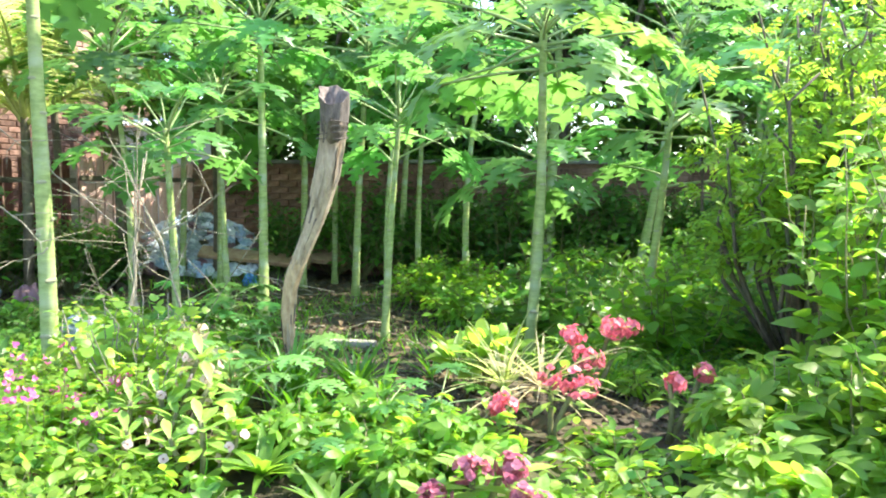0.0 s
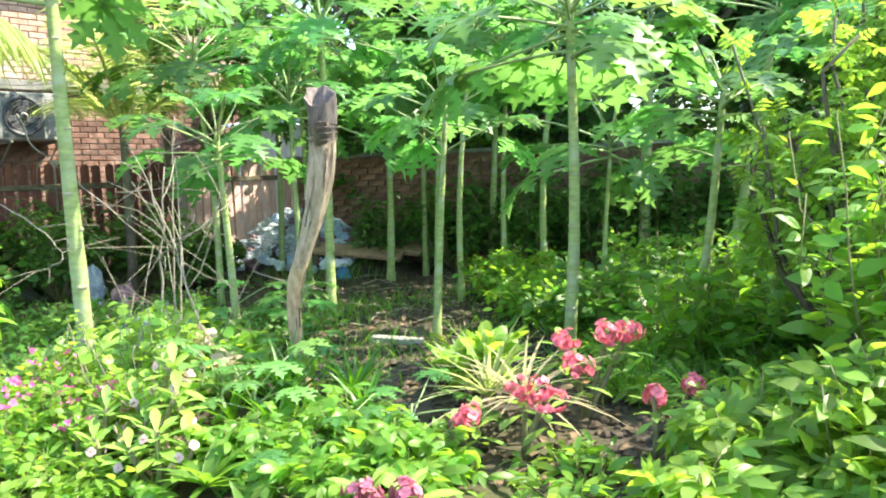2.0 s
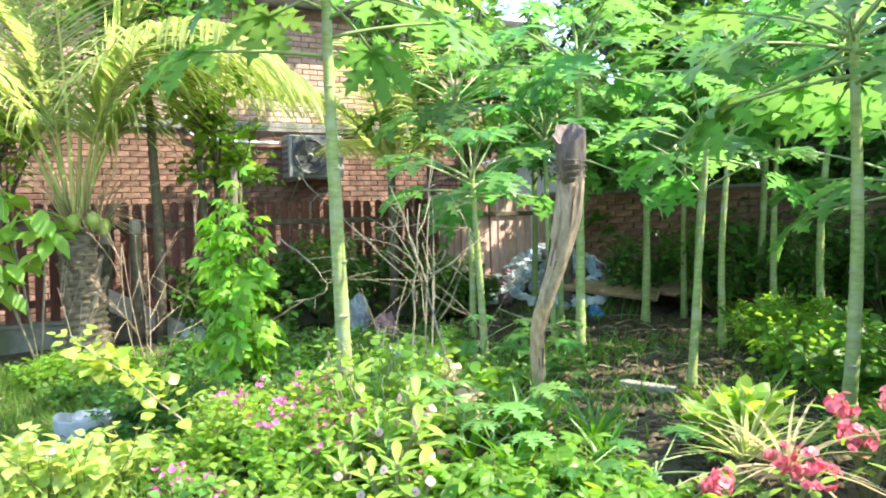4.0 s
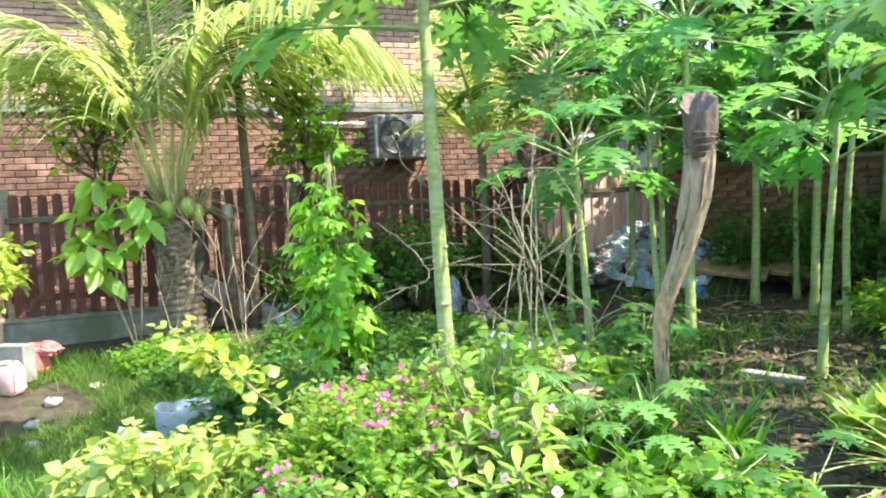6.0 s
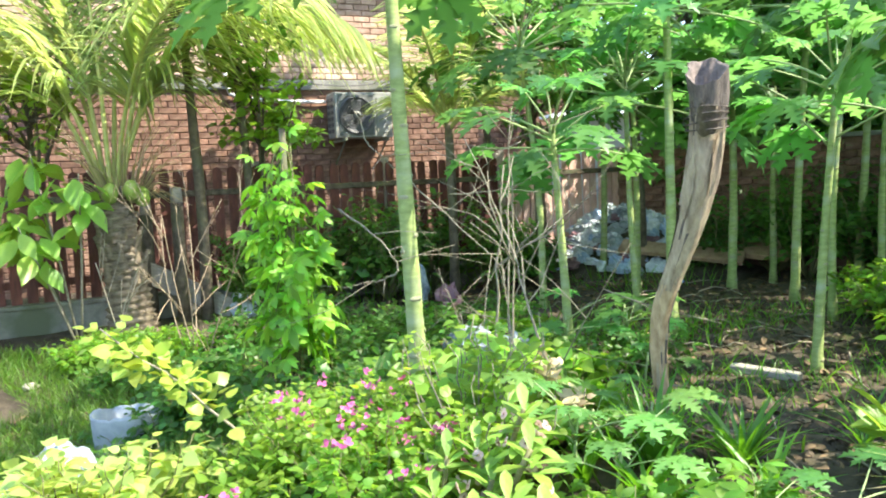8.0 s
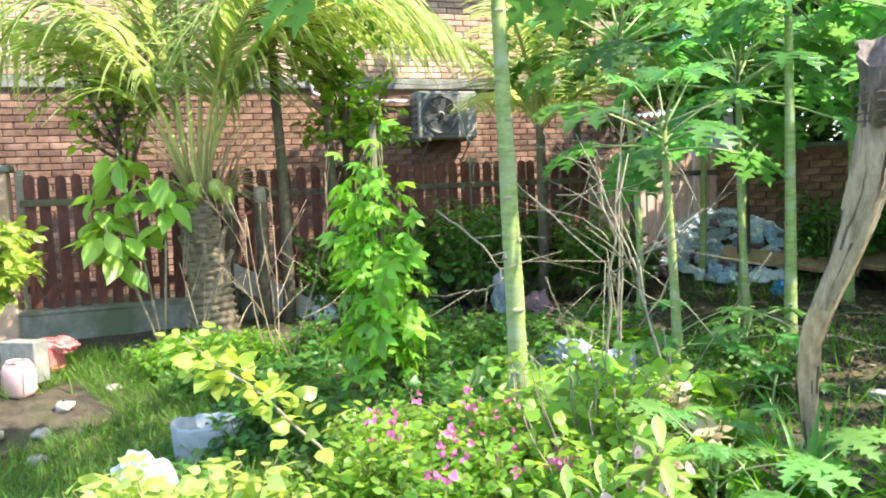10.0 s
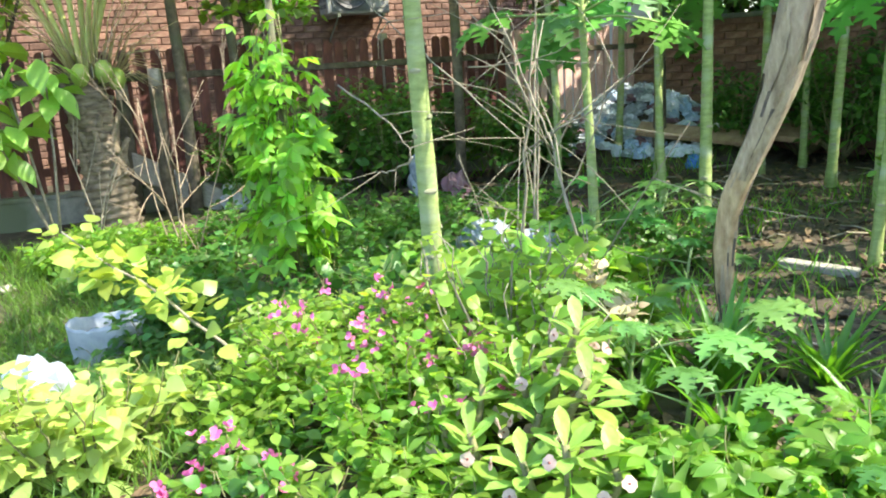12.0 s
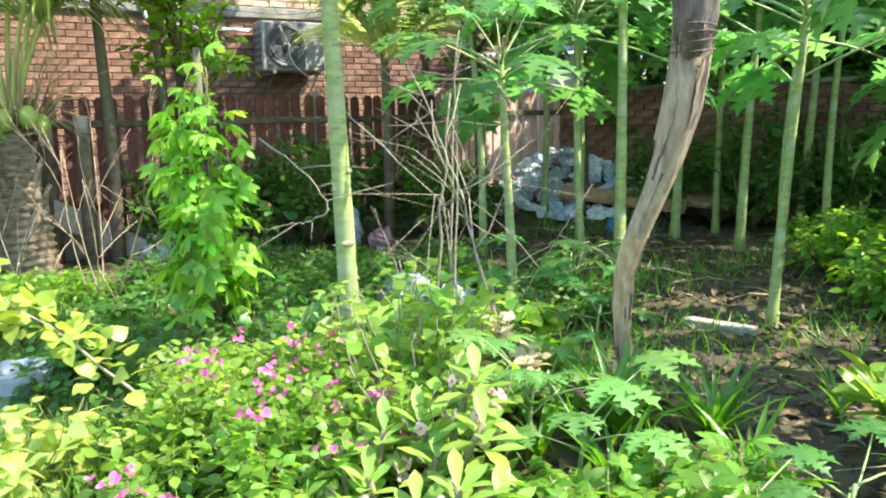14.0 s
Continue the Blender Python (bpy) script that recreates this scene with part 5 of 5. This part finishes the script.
# broad-leaved sapling beside the palm
def paddle_plant(x, y, h, n, label, size=0.23):
    t = thing("broad_leaved_sapling", (x, y, gz(x, y)), label, "sapling")
    me = Geo().add(*leaf(1.0, 0.54, 0.18, 0.3, (0.1, 0.55, 0.9, 1.0, 0.85, 0.4, 0.0), 0.1)).mesh("leaf", ["leaf_big"])
    for k, (dx, dy) in enumerate(((-0.14, -0.12), (0.06, 0.04), (-0.26, -0.2), (-0.08, -0.24))):
        top = np.array([dx * 1.5, dy * 1.5, h * (1 - 0.12 * k)])
        part("stem", Geo().add(*tube([(0, 0, -0.04), top * 0.5 + (0.03, 0, 0), top], [0.012, 0.01, 0.006], 5)), ["twig"], t)
        for i in range(n // 4):
            lf = part("leaf", me, None, t)
            z = size * random.uniform(0.7, 1.15)
            p = top * (0.7 + 0.3 * (i + 1) / (n // 4)) + rng.normal(0, 0.05, 3)
            lf.matrix_basis = Matrix.Translation(p) @ Euler((radians(random.uniform(-65, 10)), radians(random.uniform(-30, 30)), radians(i * 137.5 + k * 50))).to_matrix().to_4x4() @ Matrix.Diagonal((z, z, z, 1))


paddle_plant(-5.45, 3.22, 1.64, 80, "sapling with broad paddle-shaped green leaves by the palm", 0.26)


# small trees by the fence, and far trees
def tree(name, x, y, h, trunk_r, crown_r, crown_h, material, leafy, size, label, template=OVATE, limbs=9, lean_x=0.0, lean_y=0.0):
    t = thing(name, (x, y, gz(x, y)), label, "tree")
    s = np.linspace(0, 1, 10)
    pts = np.column_stack([lean_x * s + 0.04 * np.sin(s * 5), lean_y * s + 0.04 * np.cos(s * 4) - 0.04, -0.08 + (h - crown_h * 0.4 + 0.08) * s])
    part("trunk", Geo().add(*tube(pts, np.linspace(trunk_r * 1.2, trunk_r * 0.5, 10), 9, 0.06)), ["dark_bark"], t)
    lines = []
    for i in range(limbs):
        u = rng.uniform(0.55, 1.0)
        p = np.array([np.interp(u, s, pts[:, k]) for k in range(3)])
        a = i * 2.4
        e = p + np.array([math.cos(a) * crown_r * rng.uniform(0.5, 1), math.sin(a) * crown_r * rng.uniform(0.5, 1), crown_h * rng.uniform(0.0, 0.7)])
        mid = (p + e) / 2 + rng.normal(0, 0.08, 3) * crown_r
        q = np.array([p, mid, e])
        part("limb", Geo().add(*tube(q, [trunk_r * 0.45, trunk_r * 0.3, trunk_r * 0.12], 5)), ["dark_bark"], t)
        for _ in range(7):
            w = rng.uniform(0.35, 1.0)
            c = p * (1 - w) + e * w
            d = rng.normal(0, 1, 3) * (1, 1, 0.7)
            tip = c + d / np.linalg.norm(d) * crown_r * rng.uniform(0.25, 0.55)
            lines.append(np.array([c, (c + tip) / 2 + (0, 0, 0.04), tip]))
    g = Geo()
    for p in lines:
        g.add(*tube(p, [0.008, 0.005, 0.002], 3))
    tagged(part("twig_spray", g, ["dark_bark"], t), kind="stuff")
    m, _ = leaves_on(lines, max(3, leafy // len(lines)), size, 0.1, 0.3, 0.07)
    tagged(part("crown", Geo().many(*template, m), [material], t), kind="stuff")


tree("fence_tree", -5.5, 4.45, 5.4, 0.05, 1.5, 3.6, "leaf_mid", 2500, 0.13, "thin dark tree with glossy leaves against the brick wall", limbs=16, lean_x=-0.05, lean_y=0.1)
tree("fence_tree", -5.55, 5.05, 5.2, 0.045, 1.4, 3.6, "leaf_mid", 2500, 0.13, "thin dark tree with glossy leaves against the brick wall", limbs=16, lean_x=0.05)
tree("fence_tree", -5.6, 5.3, 3.1, 0.035, 0.6, 2.4, "leaf_bright", 900, 0.12, "small tree with round glossy leaves in front of the brick wall", HEART, limbs=12, lean_x=0.1)
tree("fence_tree", -5.0, 8.3, 5.0, 0.05, 1.3, 3.2, "leaf_mid", 2600, 0.17, "leafy tree beside the outdoor unit", limbs=14)
tree("fence_tree", -6.5, 3.5, 3.0, 0.035, 0.75, 2.3, "leaf_light", 650, 0.13, "leafy small tree behind the palm, against the brick wall", limbs=14)
tree("back_tree", -3.7, 7.4, 3.6, 0.06, 1.0, 1.9, "leaf_mid", 1900, 0.16, "leafy tree with several dark stems behind the papayas", LANCE)
tree("back_tree", -3.0, 8.3, 3.9, 0.06, 1.1, 2.0, "leaf_dark", 2000, 0.16, "leafy tree with several dark stems behind the papayas", LANCE)
for x, y, h, cr, mt in ((-2.2, 10.6, 3.6, 1.2, "leaf_mid"), (-0.4, 10.5, 3.8, 1.3, "leaf_dark"), (2.2, 10.6, 4.0, 1.4, "leaf_mid"), (1.0, 10.4, 5.2, 1.8, "leaf_dark"), (3.2, 10.2, 5.4, 1.9, "leaf_mid"), (5.2, 8.8, 5.0, 1.8, "leaf_dark"), (4.6, 6.8, 3.0, 1.1, "leaf_mid"), (-1.2, 11.2, 5.0, 1.7, "leaf_mid"), (-3.4, 11.4, 4.8, 1.4, "leaf_dark")):
    tree("garden_tree", x, y, h, 0.12, cr, h * 0.6, mt, 3200, 0.2, "dense leafy tree closing the view at the back", limbs=14)
tree("pillar_bush_tree", -5.9, 2.15, 1.35, 0.03, 0.42, 1.3, "leaf_pale", 900, 0.12, "pale sunlit shrub beside the gate pillar", limbs=10)
tree("pillar_bush_tree", -6.9, 2.0, 2.0, 0.03, 0.6, 1.3, "leaf_mid", 800, 0.14, "shrub beside the gate pillar", limbs=10)
for i in range(16):
    a = -0.9 + i * 0.13
    d = 34 + (i % 4) * 7
    tree("far_tree", math.sin(a) * d, math.cos(a) * d, 9 + (i * 37 % 5), 0.25, 3.8, 7.0, "hill", 2600, 0.6, "distant broad-leaved tree beyond the garden", limbs=14)

# ---- posts, boards, pots, sacks ----
for x, y, h, lb in ((-5.62, 4.28, 1.25, "weathered round post with a pale cut top"), (-5.95, 4.15, 1.15, "weathered round post behind the palm")):
    t = thing("post", (x, y, gz(x, y)), lb, "post")
    part("shaft", Geo().add(*tube([(0, 0, -0.1), (0.01, 0, h * 0.5), (0, 0.01, h - 0.14)], [0.062, 0.058, 0.056], 10, 0.04)), ["dark_bark"], t)
    part("cut_top", Geo().add(*tube([(0, 0.01, h - 0.14), (0, 0.01, h)], [0.057, 0.05], 10, 0.05)), ["grey_board"], t, "pale peeled top")


def board(x, y, z, sx, sy, sz, rot, material, label, name="board"):
    t = thing(name, pose(x, y, z, *rot), label, name.replace("_", " "))
    part("plank", Geo().add(*box(sx, sy, sz, (0, 0, 0), 0.006)), [material], t, smooth=False)


board(-5.75, 4.3, 0.33, 1.15, 0.03, 0.2, (0, 28, FANG - 20), "grey_board", "grey weathered plank leaning by the fence")
board(-0.48, 4.72, 0.035, 0.4, 0.07, 0.045, (4, 0, -8), "grey_board", "pale rotten plank lying on the soil")
board(-2.55, 8.35, 0.3, 1.3, 0.22, 0.05, (25, 6, 10), "brown_board", "brown board on the rubbish heap")
board(-2.3, 8.75, 0.32, 1.6, 0.3, 0.06, (18, 4, -6), "brown_board", "brown board on the rubbish heap")
board(-6.0, 2.0, 0.12, 0.9, 0.3, 0.04, (0, 3, 70), "grey_board", "grey plank laid beside the pillar")


def crumpled(name, x, y, z, sx, sy, sz, material, label, category="bag", seed=0.0):
    """Slack plastic bag with folds."""
    n, k = 16, 20
    v = []
    for i in range(n):
        ph = math.pi * i / (n - 1)
        for j in range(k):
            th = 2 * math.pi * j / k
            d = Vector((math.sin(ph) * math.cos(th), math.sin(ph) * math.sin(th), math.cos(ph)))
            q = 1 + 0.45 * noise.noise(d * 2.2 + Vector((seed, 0, 0))) + 0.22 * abs(noise.noise(d * 6 + Vector((0, seed, 0))))
            v.append((d.x * q * sx * 0.62, d.y * q * sy * 0.62, (max(-0.55, d.z * q) + 0.5) * sz * 0.7))
    t = thing(name, (x, y, gz(x, y) + z), label, category)
    part("skin", Geo().add(v, grid_faces(n, k, True)), [material], t, smooth=False)


crumpled("plastic_bag", -5.3, 4.75, 0.0, 0.24, 0.2, 0.24, "white_plastic", "crumpled white plastic bag by the fence", seed=1)
crumpled("plastic_bag", -5.0, 4.95, 0.0, 0.2, 0.18, 0.2, "white_plastic", "crumpled white plastic bag by the fence", seed=2)
crumpled("plastic_bag", -4.15, 5.9, 0.0, 0.18, 0.17, 0.36, "grey_plastic", "full grey plastic bag among the trees", seed=3)
crumpled("plastic_bag", -3.5, 5.6, 0.0, 0.18, 0.16, 0.24, "mauve_plastic", "faded mauve bag among the trees", seed=4)
crumpled("plastic_bag", -2.5, 8.05, 0.0, 0.13, 0.12, 0.12, "blue_plastic", "small bright blue plastic bag on the ground", seed=5)
crumpled("plastic_bag", -2.05, 4.05, 0.0, 0.28, 0.2, 0.24, "grey_plastic", "grey plastic bag slumped at a papaya's foot", seed=6)
crumpled("plastic_bag", -1.8, 4.2, 0.0, 0.2, 0.2, 0.2, "grey_plastic", "pale plastic bag slumped at a papaya's foot", seed=7)
# rubbish heap at the back: a low mound of earth with scraps on it
HX, HY = -3.5, 8.62


def heap_z(x, y):
    return 0.72 * math.exp(-((x - HX) / 1.1) ** 2 - ((y - HY - 0.25) / 0.55) ** 2)


mound = thing("rubble_mound", (HX, HY, 0), "low dark mound of earth and rubble under the scraps", "mound")
u, w = np.meshgrid(np.linspace(-1.6, 1.6, 49), np.linspace(-0.95, 0.75, 29))
mv = np.array([(q, k, gz(HX + q, HY + k) - 0.03 + heap_z(HX + q, HY + k) + 0.05 * noise.noise((q * 5, k * 5, 2))) for q, k in zip(u.ravel(), w.ravel())])
tagged(part("earth", Geo().add(mv, grid_faces(29, 49)), ["soil"], mound), kind="stuff")
SCRAPS = (("white_plastic", "white"), ("sack", "blue-grey"), ("white_plastic", "white"), ("grey_plastic", "grey"), ("sack", "blue-grey"), ("mauve_plastic", "faded mauve"), ("white_plastic", "white"), ("pale_blue", "pale blue"))
for i in range(210):
    x, y = HX + np.clip(rng.normal(0.0, 0.5), -1.0, 0.9), HY + rng.uniform(-0.5, 0.55)
    mt, tint = SCRAPS[i % 8]
    crumpled("plastic_scrap", x, y, heap_z(x, y) - 0.03, rng.uniform(0.07, 0.17), rng.uniform(0.06, 0.15), rng.uniform(0.05, 0.12), mt, "crumpled " + tint + " plastic scrap on the rubbish heap", "rubbish", seed=10 + i)


def grow_sack(x, y, r, h, label, turn=0.0, squash=0.7):
    """Open sack with folded rim, filled with soil."""
    t = thing("grow_sack", pose(x, y, gz(x, y), 0, 0, turn), label, "sack")
    k, rows = 72, 14
    v = []
    for i in range(rows):
        s = i / (rows - 1)
        for j in range(k):
            a = 2 * math.pi * j / k
            q = r * (0.88 + 0.14 * s) * (abs(math.cos(a)) ** 9 + abs(math.sin(a)) ** 9) ** (-1 / 9.0)
            q *= 1 + 0.012 * math.sin(5 * a + 3 * s) + 0.03 * noise.noise((2.5 * math.cos(a), 2.5 * math.sin(a), s * 3 + x * 9)) + 0.008 * noise.noise((11 * math.cos(a), 11 * math.sin(a), s * 9))
            v.append((q * math.cos(a), q * math.sin(a) * squash, h * s - 0.02 + (0.012 * math.sin(3 * a + x * 7) + 0.014 * noise.noise((4 * math.cos(a), 4 * math.sin(a), x))) * s ** 4))
    v = np.array(v)
    inner = v[-k:] * (0.94, 0.94, 1) - (0, 0, 0.004)
    lo = v[-k:] * (0.9, 0.9, 0) + (0, 0, h * 0.5)
    part("cloth", Geo().add(np.vstack([v, inner, lo]), grid_faces(rows + 2, k, True)), ["sack"], t)
    part("soil", Geo().add(np.vstack([lo, [[0, 0, h * 0.54]]]), [(j, (j + 1) % k, k) for j in range(k)]), ["soil"], t)
    return t


grow_sack(-3.03, 2.32, 0.16, 0.27, "open grey-blue plastic grow sack filled with soil on the lawn", 25, 0.75)
crumpled("plastic_bag", -2.8, 1.86, 0.0, 0.26, 0.2, 0.24, "sack", "slumped grey-white plastic bag behind the golden shrub", seed=80)
crumpled("plastic_bag", -2.6, 1.64, 0.0, 0.18, 0.16, 0.17, "sack", "slumped white plastic bag behind the golden shrub", seed=81)


def jug(x, y, material, label, turn):
    t = thing("plastic_jug", pose(x, y, gz(x, y), 0, 0, turn), label, "jug")
    bv, bf = box(0.19, 0.15, 0.25, (0, 0, 0.125), 0.03)
    part("body", Geo().add(bv, bf), [material], t)
    part("rim", Geo().add(*tube([(0.075 * math.cos(q), 0.055 * math.sin(q), 0.252) for q in np.linspace(0, 6.283, 21)], 0.012, 6)), [material], t)
    part("mouth", Geo().add(*box(0.11, 0.075, 0.006, (0, 0, 0.252))), ["ac_dark"], t, "dark cut opening", smooth=False)
    for q in (-0.096, 0.096):
        part("rib", Geo().add(*box(0.008, 0.12, 0.16, (q, 0, 0.12), 0.003)), [material], t, smooth=False)


jug(-5.32, 2.1, "pink_plastic", "cut-open faded pink plastic jug on the path", 30)
jug(-5.65, 2.42, "red_plastic", "red-pink plastic tub with torn wrapping", 10)
crumpled("plastic_bag", -5.6, 2.5, 0.17, 0.22, 0.16, 0.09, "red_plastic", "torn pink-red plastic wrap on a tub", seed=60)


def pot(x, y, r, h, material, label):
    t = thing("plant_pot", (x, y, gz(x, y)), label, "pot")
    part("body", Geo().add(*lathe([(0, 0), (r * 0.78, 0), (r, h), (r * 1.06, h), (r * 1.06, h * 0.9), (r * 0.93, h * 0.92), (r * 0.9, h * 0.8), (0, h * 0.8)], 24)), [material], t)
    st = stems_of(9, 0.16, 0.12)
    m, _ = leaves_on([p + (0, 0, h * 0.8) for p in st], 8, 0.07, 0.2, 0.4)
    part("sprout", Geo().many(*OVATE, m), ["leaf_mid"], t)


pot(-4.35, 1.55, 0.13, 0.17, "white_plastic", "white plastic pot with a small sprout")
pot(-5.25, 1.6, 0.15, 0.2, "grey_plastic", "grey plastic pot on the path")
board(-5.5, 2.2, 0.05, 0.3, 0.14, 0.3, (0, 0, 30), "concrete", "grey concrete block by the pillar", "block")


def stone(x, y, r, label):
    t = thing("stone", (x, y, gz(x, y)), label, "stone")
    n, k = 7, 9
    v = []
    for i in range(n):
        ph = math.pi * i / (n - 1)
        for j in range(k):
            d = Vector((math.sin(ph) * math.cos(2 * math.pi * j / k), math.sin(ph) * math.sin(2 * math.pi * j / k), math.cos(ph)))
            q = r * (1 + 0.35 * noise.noise(d * 1.7 + Vector((x * 5, y * 5, 0))))
            v.append((d.x * q, d.y * q, d.z * q * 0.6 + r * 0.25))
    part("rock", Geo().add(v, grid_faces(n, k, True)), ["stone"], t)


for x, y, r in ((-4.9, 2.25, 0.07), (-4.6, 2.0, 0.06), (-4.75, 1.75, 0.08), (-4.2, 1.85, 0.07), (-4.95, 2.6, 0.06), (-5.9, 2.25, 0.1), (-5.95, 1.85, 0.12), (-4.5, 1.35, 0.07)):
    stone(x, y, r, "rough grey-brown stone on the path")

crumpled("plastic_scrap", -1.15, 2.1, 0.1, 0.05, 0.05, 0.04, "white_plastic", "small white plastic scrap caught in the bed", "scrap", seed=70)
crumpled("plastic_scrap", 0.55, 1.62, 0.02, 0.1, 0.08, 0.09, "blue_plastic", "small blue plastic scrap at the bed's edge", "scrap", seed=71)

# ---- ground cover ----
def scatter(n, x0, x1, y0, y1, keep=None):
    x, y = rng.uniform(x0, x1, n), rng.uniform(y0, y1, n)
    if keep is not None:
        k = keep(x, y)
        x, y = x[k], y[k]
    return np.column_stack([x, y, ground_z(x, y)])


def grass(name, pts, size, material, label):
    n = len(pts)
    d = np.column_stack([rng.normal(0, 0.5, n), rng.normal(0, 0.5, n), np.ones(n)])
    up = np.column_stack([rng.normal(0, 1, n), rng.normal(0, 1, n), np.full(n, 0.1)])
    g = Geo().many(*BLADE, frames(d, up, pts, size * rng.uniform(0.5, 1.3, n)))
    tagged(part(name, g, [material]), label, "grass", kind="stuff")


def on_lawn(x, y):
    return (((x + 3.9) / 2.4) ** 2 + ((y - 1.9) / 1.5) ** 2 < 1) & ~((abs(x + 4.85) < 0.45) & (abs(y - 1.95) < 0.5))


grass("lawn_grass", scatter(46000, -6.3, -1.5, 0.2, 3.6, on_lawn), 0.12, "grass", "short sunlit lawn grass")
grass("weeds", scatter(9000, -5.5, 3.2, 1.2, 9.3, lambda x, y: np.sin(x * 2.3 + y) + np.cos(y * 1.9 - x * 1.3) + rng.normal(0, 0.5, len(x)) > 0.75), 0.2, "strap", "thin weeds and grass on the garden soil")

grass("weeds", scatter(5000, -1.6, 2.4, 3.4, 7.6, lambda x, y: np.sin(x * 3.1 - y * 2.2) + rng.normal(0, 0.6, len(x)) > 0.2), 0.13, "strap", "thin weeds and grass on the garden soil")
pts = scatter(9000, -4.5, 3.5, 1.5, 9.3)
n = len(pts)
a = rng.uniform(0, 6.28, n)
g = Geo().many(*leaf(1.0, 0.45, 0.3, 0.2, (0.1, 0.8, 1.0, 0.0)), frames(np.column_stack([np.cos(a), np.sin(a), rng.normal(0.1, 0.3, n)]), np.column_stack([rng.normal(0, 0.4, (n, 2)), np.ones(n)]), pts + (0, 0, 0.012), rng.uniform(0.03, 0.1, n)))
tagged(part("leaf_litter", g, ["litter"]), "brown dead leaves scattered on the soil", "leaf litter", kind="stuff")
pts = scatter(6000, -2.0, 3.0, 2.6, 7.5)
n = len(pts)
a = rng.uniform(0, 6.28, n)
v, f = lathe([(0.0, -0.5), (0.8, -0.3), (1.0, 0.1), (0.5, 0.6), (0.0, 0.7)], 6)
v = v * rng.uniform(0.75, 1.25, v.shape)
g = Geo().many(v, f, frames(np.column_stack([np.cos(a), np.sin(a), rng.normal(0, 0.3, n)]), np.column_stack([rng.normal(0, 0.3, (n, 2)), np.ones(n)]), pts, rng.uniform(0.008, 0.035, n)))
tagged(part("soil_clods", g, ["clod"], smooth=False), "crumbly lumps of dug garden soil", "soil clods", kind="stuff")
g = Geo()
for p in scatter(140, -3.5, 2.6, 3.0, 8.5):
    q = rng.uniform(0, 6.28)
    ln = rng.uniform(0.1, 0.45)
    d = np.array([math.cos(q) * ln, math.sin(q) * ln, 0])
    g.add(*tube([p + (0, 0, 0.015), p + d * 0.5 + (0, 0, 0.03 + rng.uniform(0, 0.02)), p + d + (0, 0, 0.015)], 0.006, 4))
tagged(part("fallen_twigs", g, ["twig"]), "dry fallen twigs on the soil", "twigs", kind="stuff")

# ---- bricks ----
def brick_courses(parent, x0, x1, z0, z1, y, near, fine=300, far="brick_far"):
    """Courses of bricks standing proud of the mortar; the nearest stretch as single bricks."""
    bv, bf = box(0.231, 0.03, 0.073, (0, 0, 0), 0.007)
    one = Geo().add(bv, bf).mesh("brick", ["brick"], False)
    rest, count = [], 0
    rows = int((z1 - z0) / 0.082)
    for r in range(rows):
        z = z0 + (r + 0.5) * 0.082
        x = x0 + (0.12 if r % 2 else 0.0)
        while x < x1 - 0.12:
            p = (x + 0.12 + random.uniform(-0.004, 0.004), y + random.uniform(-0.004, 0.004), z + random.uniform(-0.003, 0.003))
            if near[0] < x < near[1] and near[2] < z < near[3] and count < fine:
                b = part("brick", one, None, parent)
                b.matrix_basis = pose(*p, 0, random.uniform(-0.8, 0.8), 0)
                count += 1
            else:
                rest.append(np.column_stack([np.eye(3), p]))
            x += 0.24
    part("brickwork", Geo().many(bv, bf, np.array(rest)), [far], parent, smooth=False)["kind"] = "stuff"


brick_courses(house, -2.9, HLEN1 - 0.1, 0.0, 2.52, 0.004, (1.8, 5.6, 1.3, 2.52))
# courses above the band: sunlit look comes from the paler brick colour
brick_courses(house, -2.9, HLEN1 - 0.1, 2.68, 4.3, 0.004, (0, 0, 0, 0), 0, "brick_sunlit")
brick_courses(back, 0.0, 11.9, -0.1, 1.42, 0.003, (0.0, 2.6, 0.4, 1.42), 200)
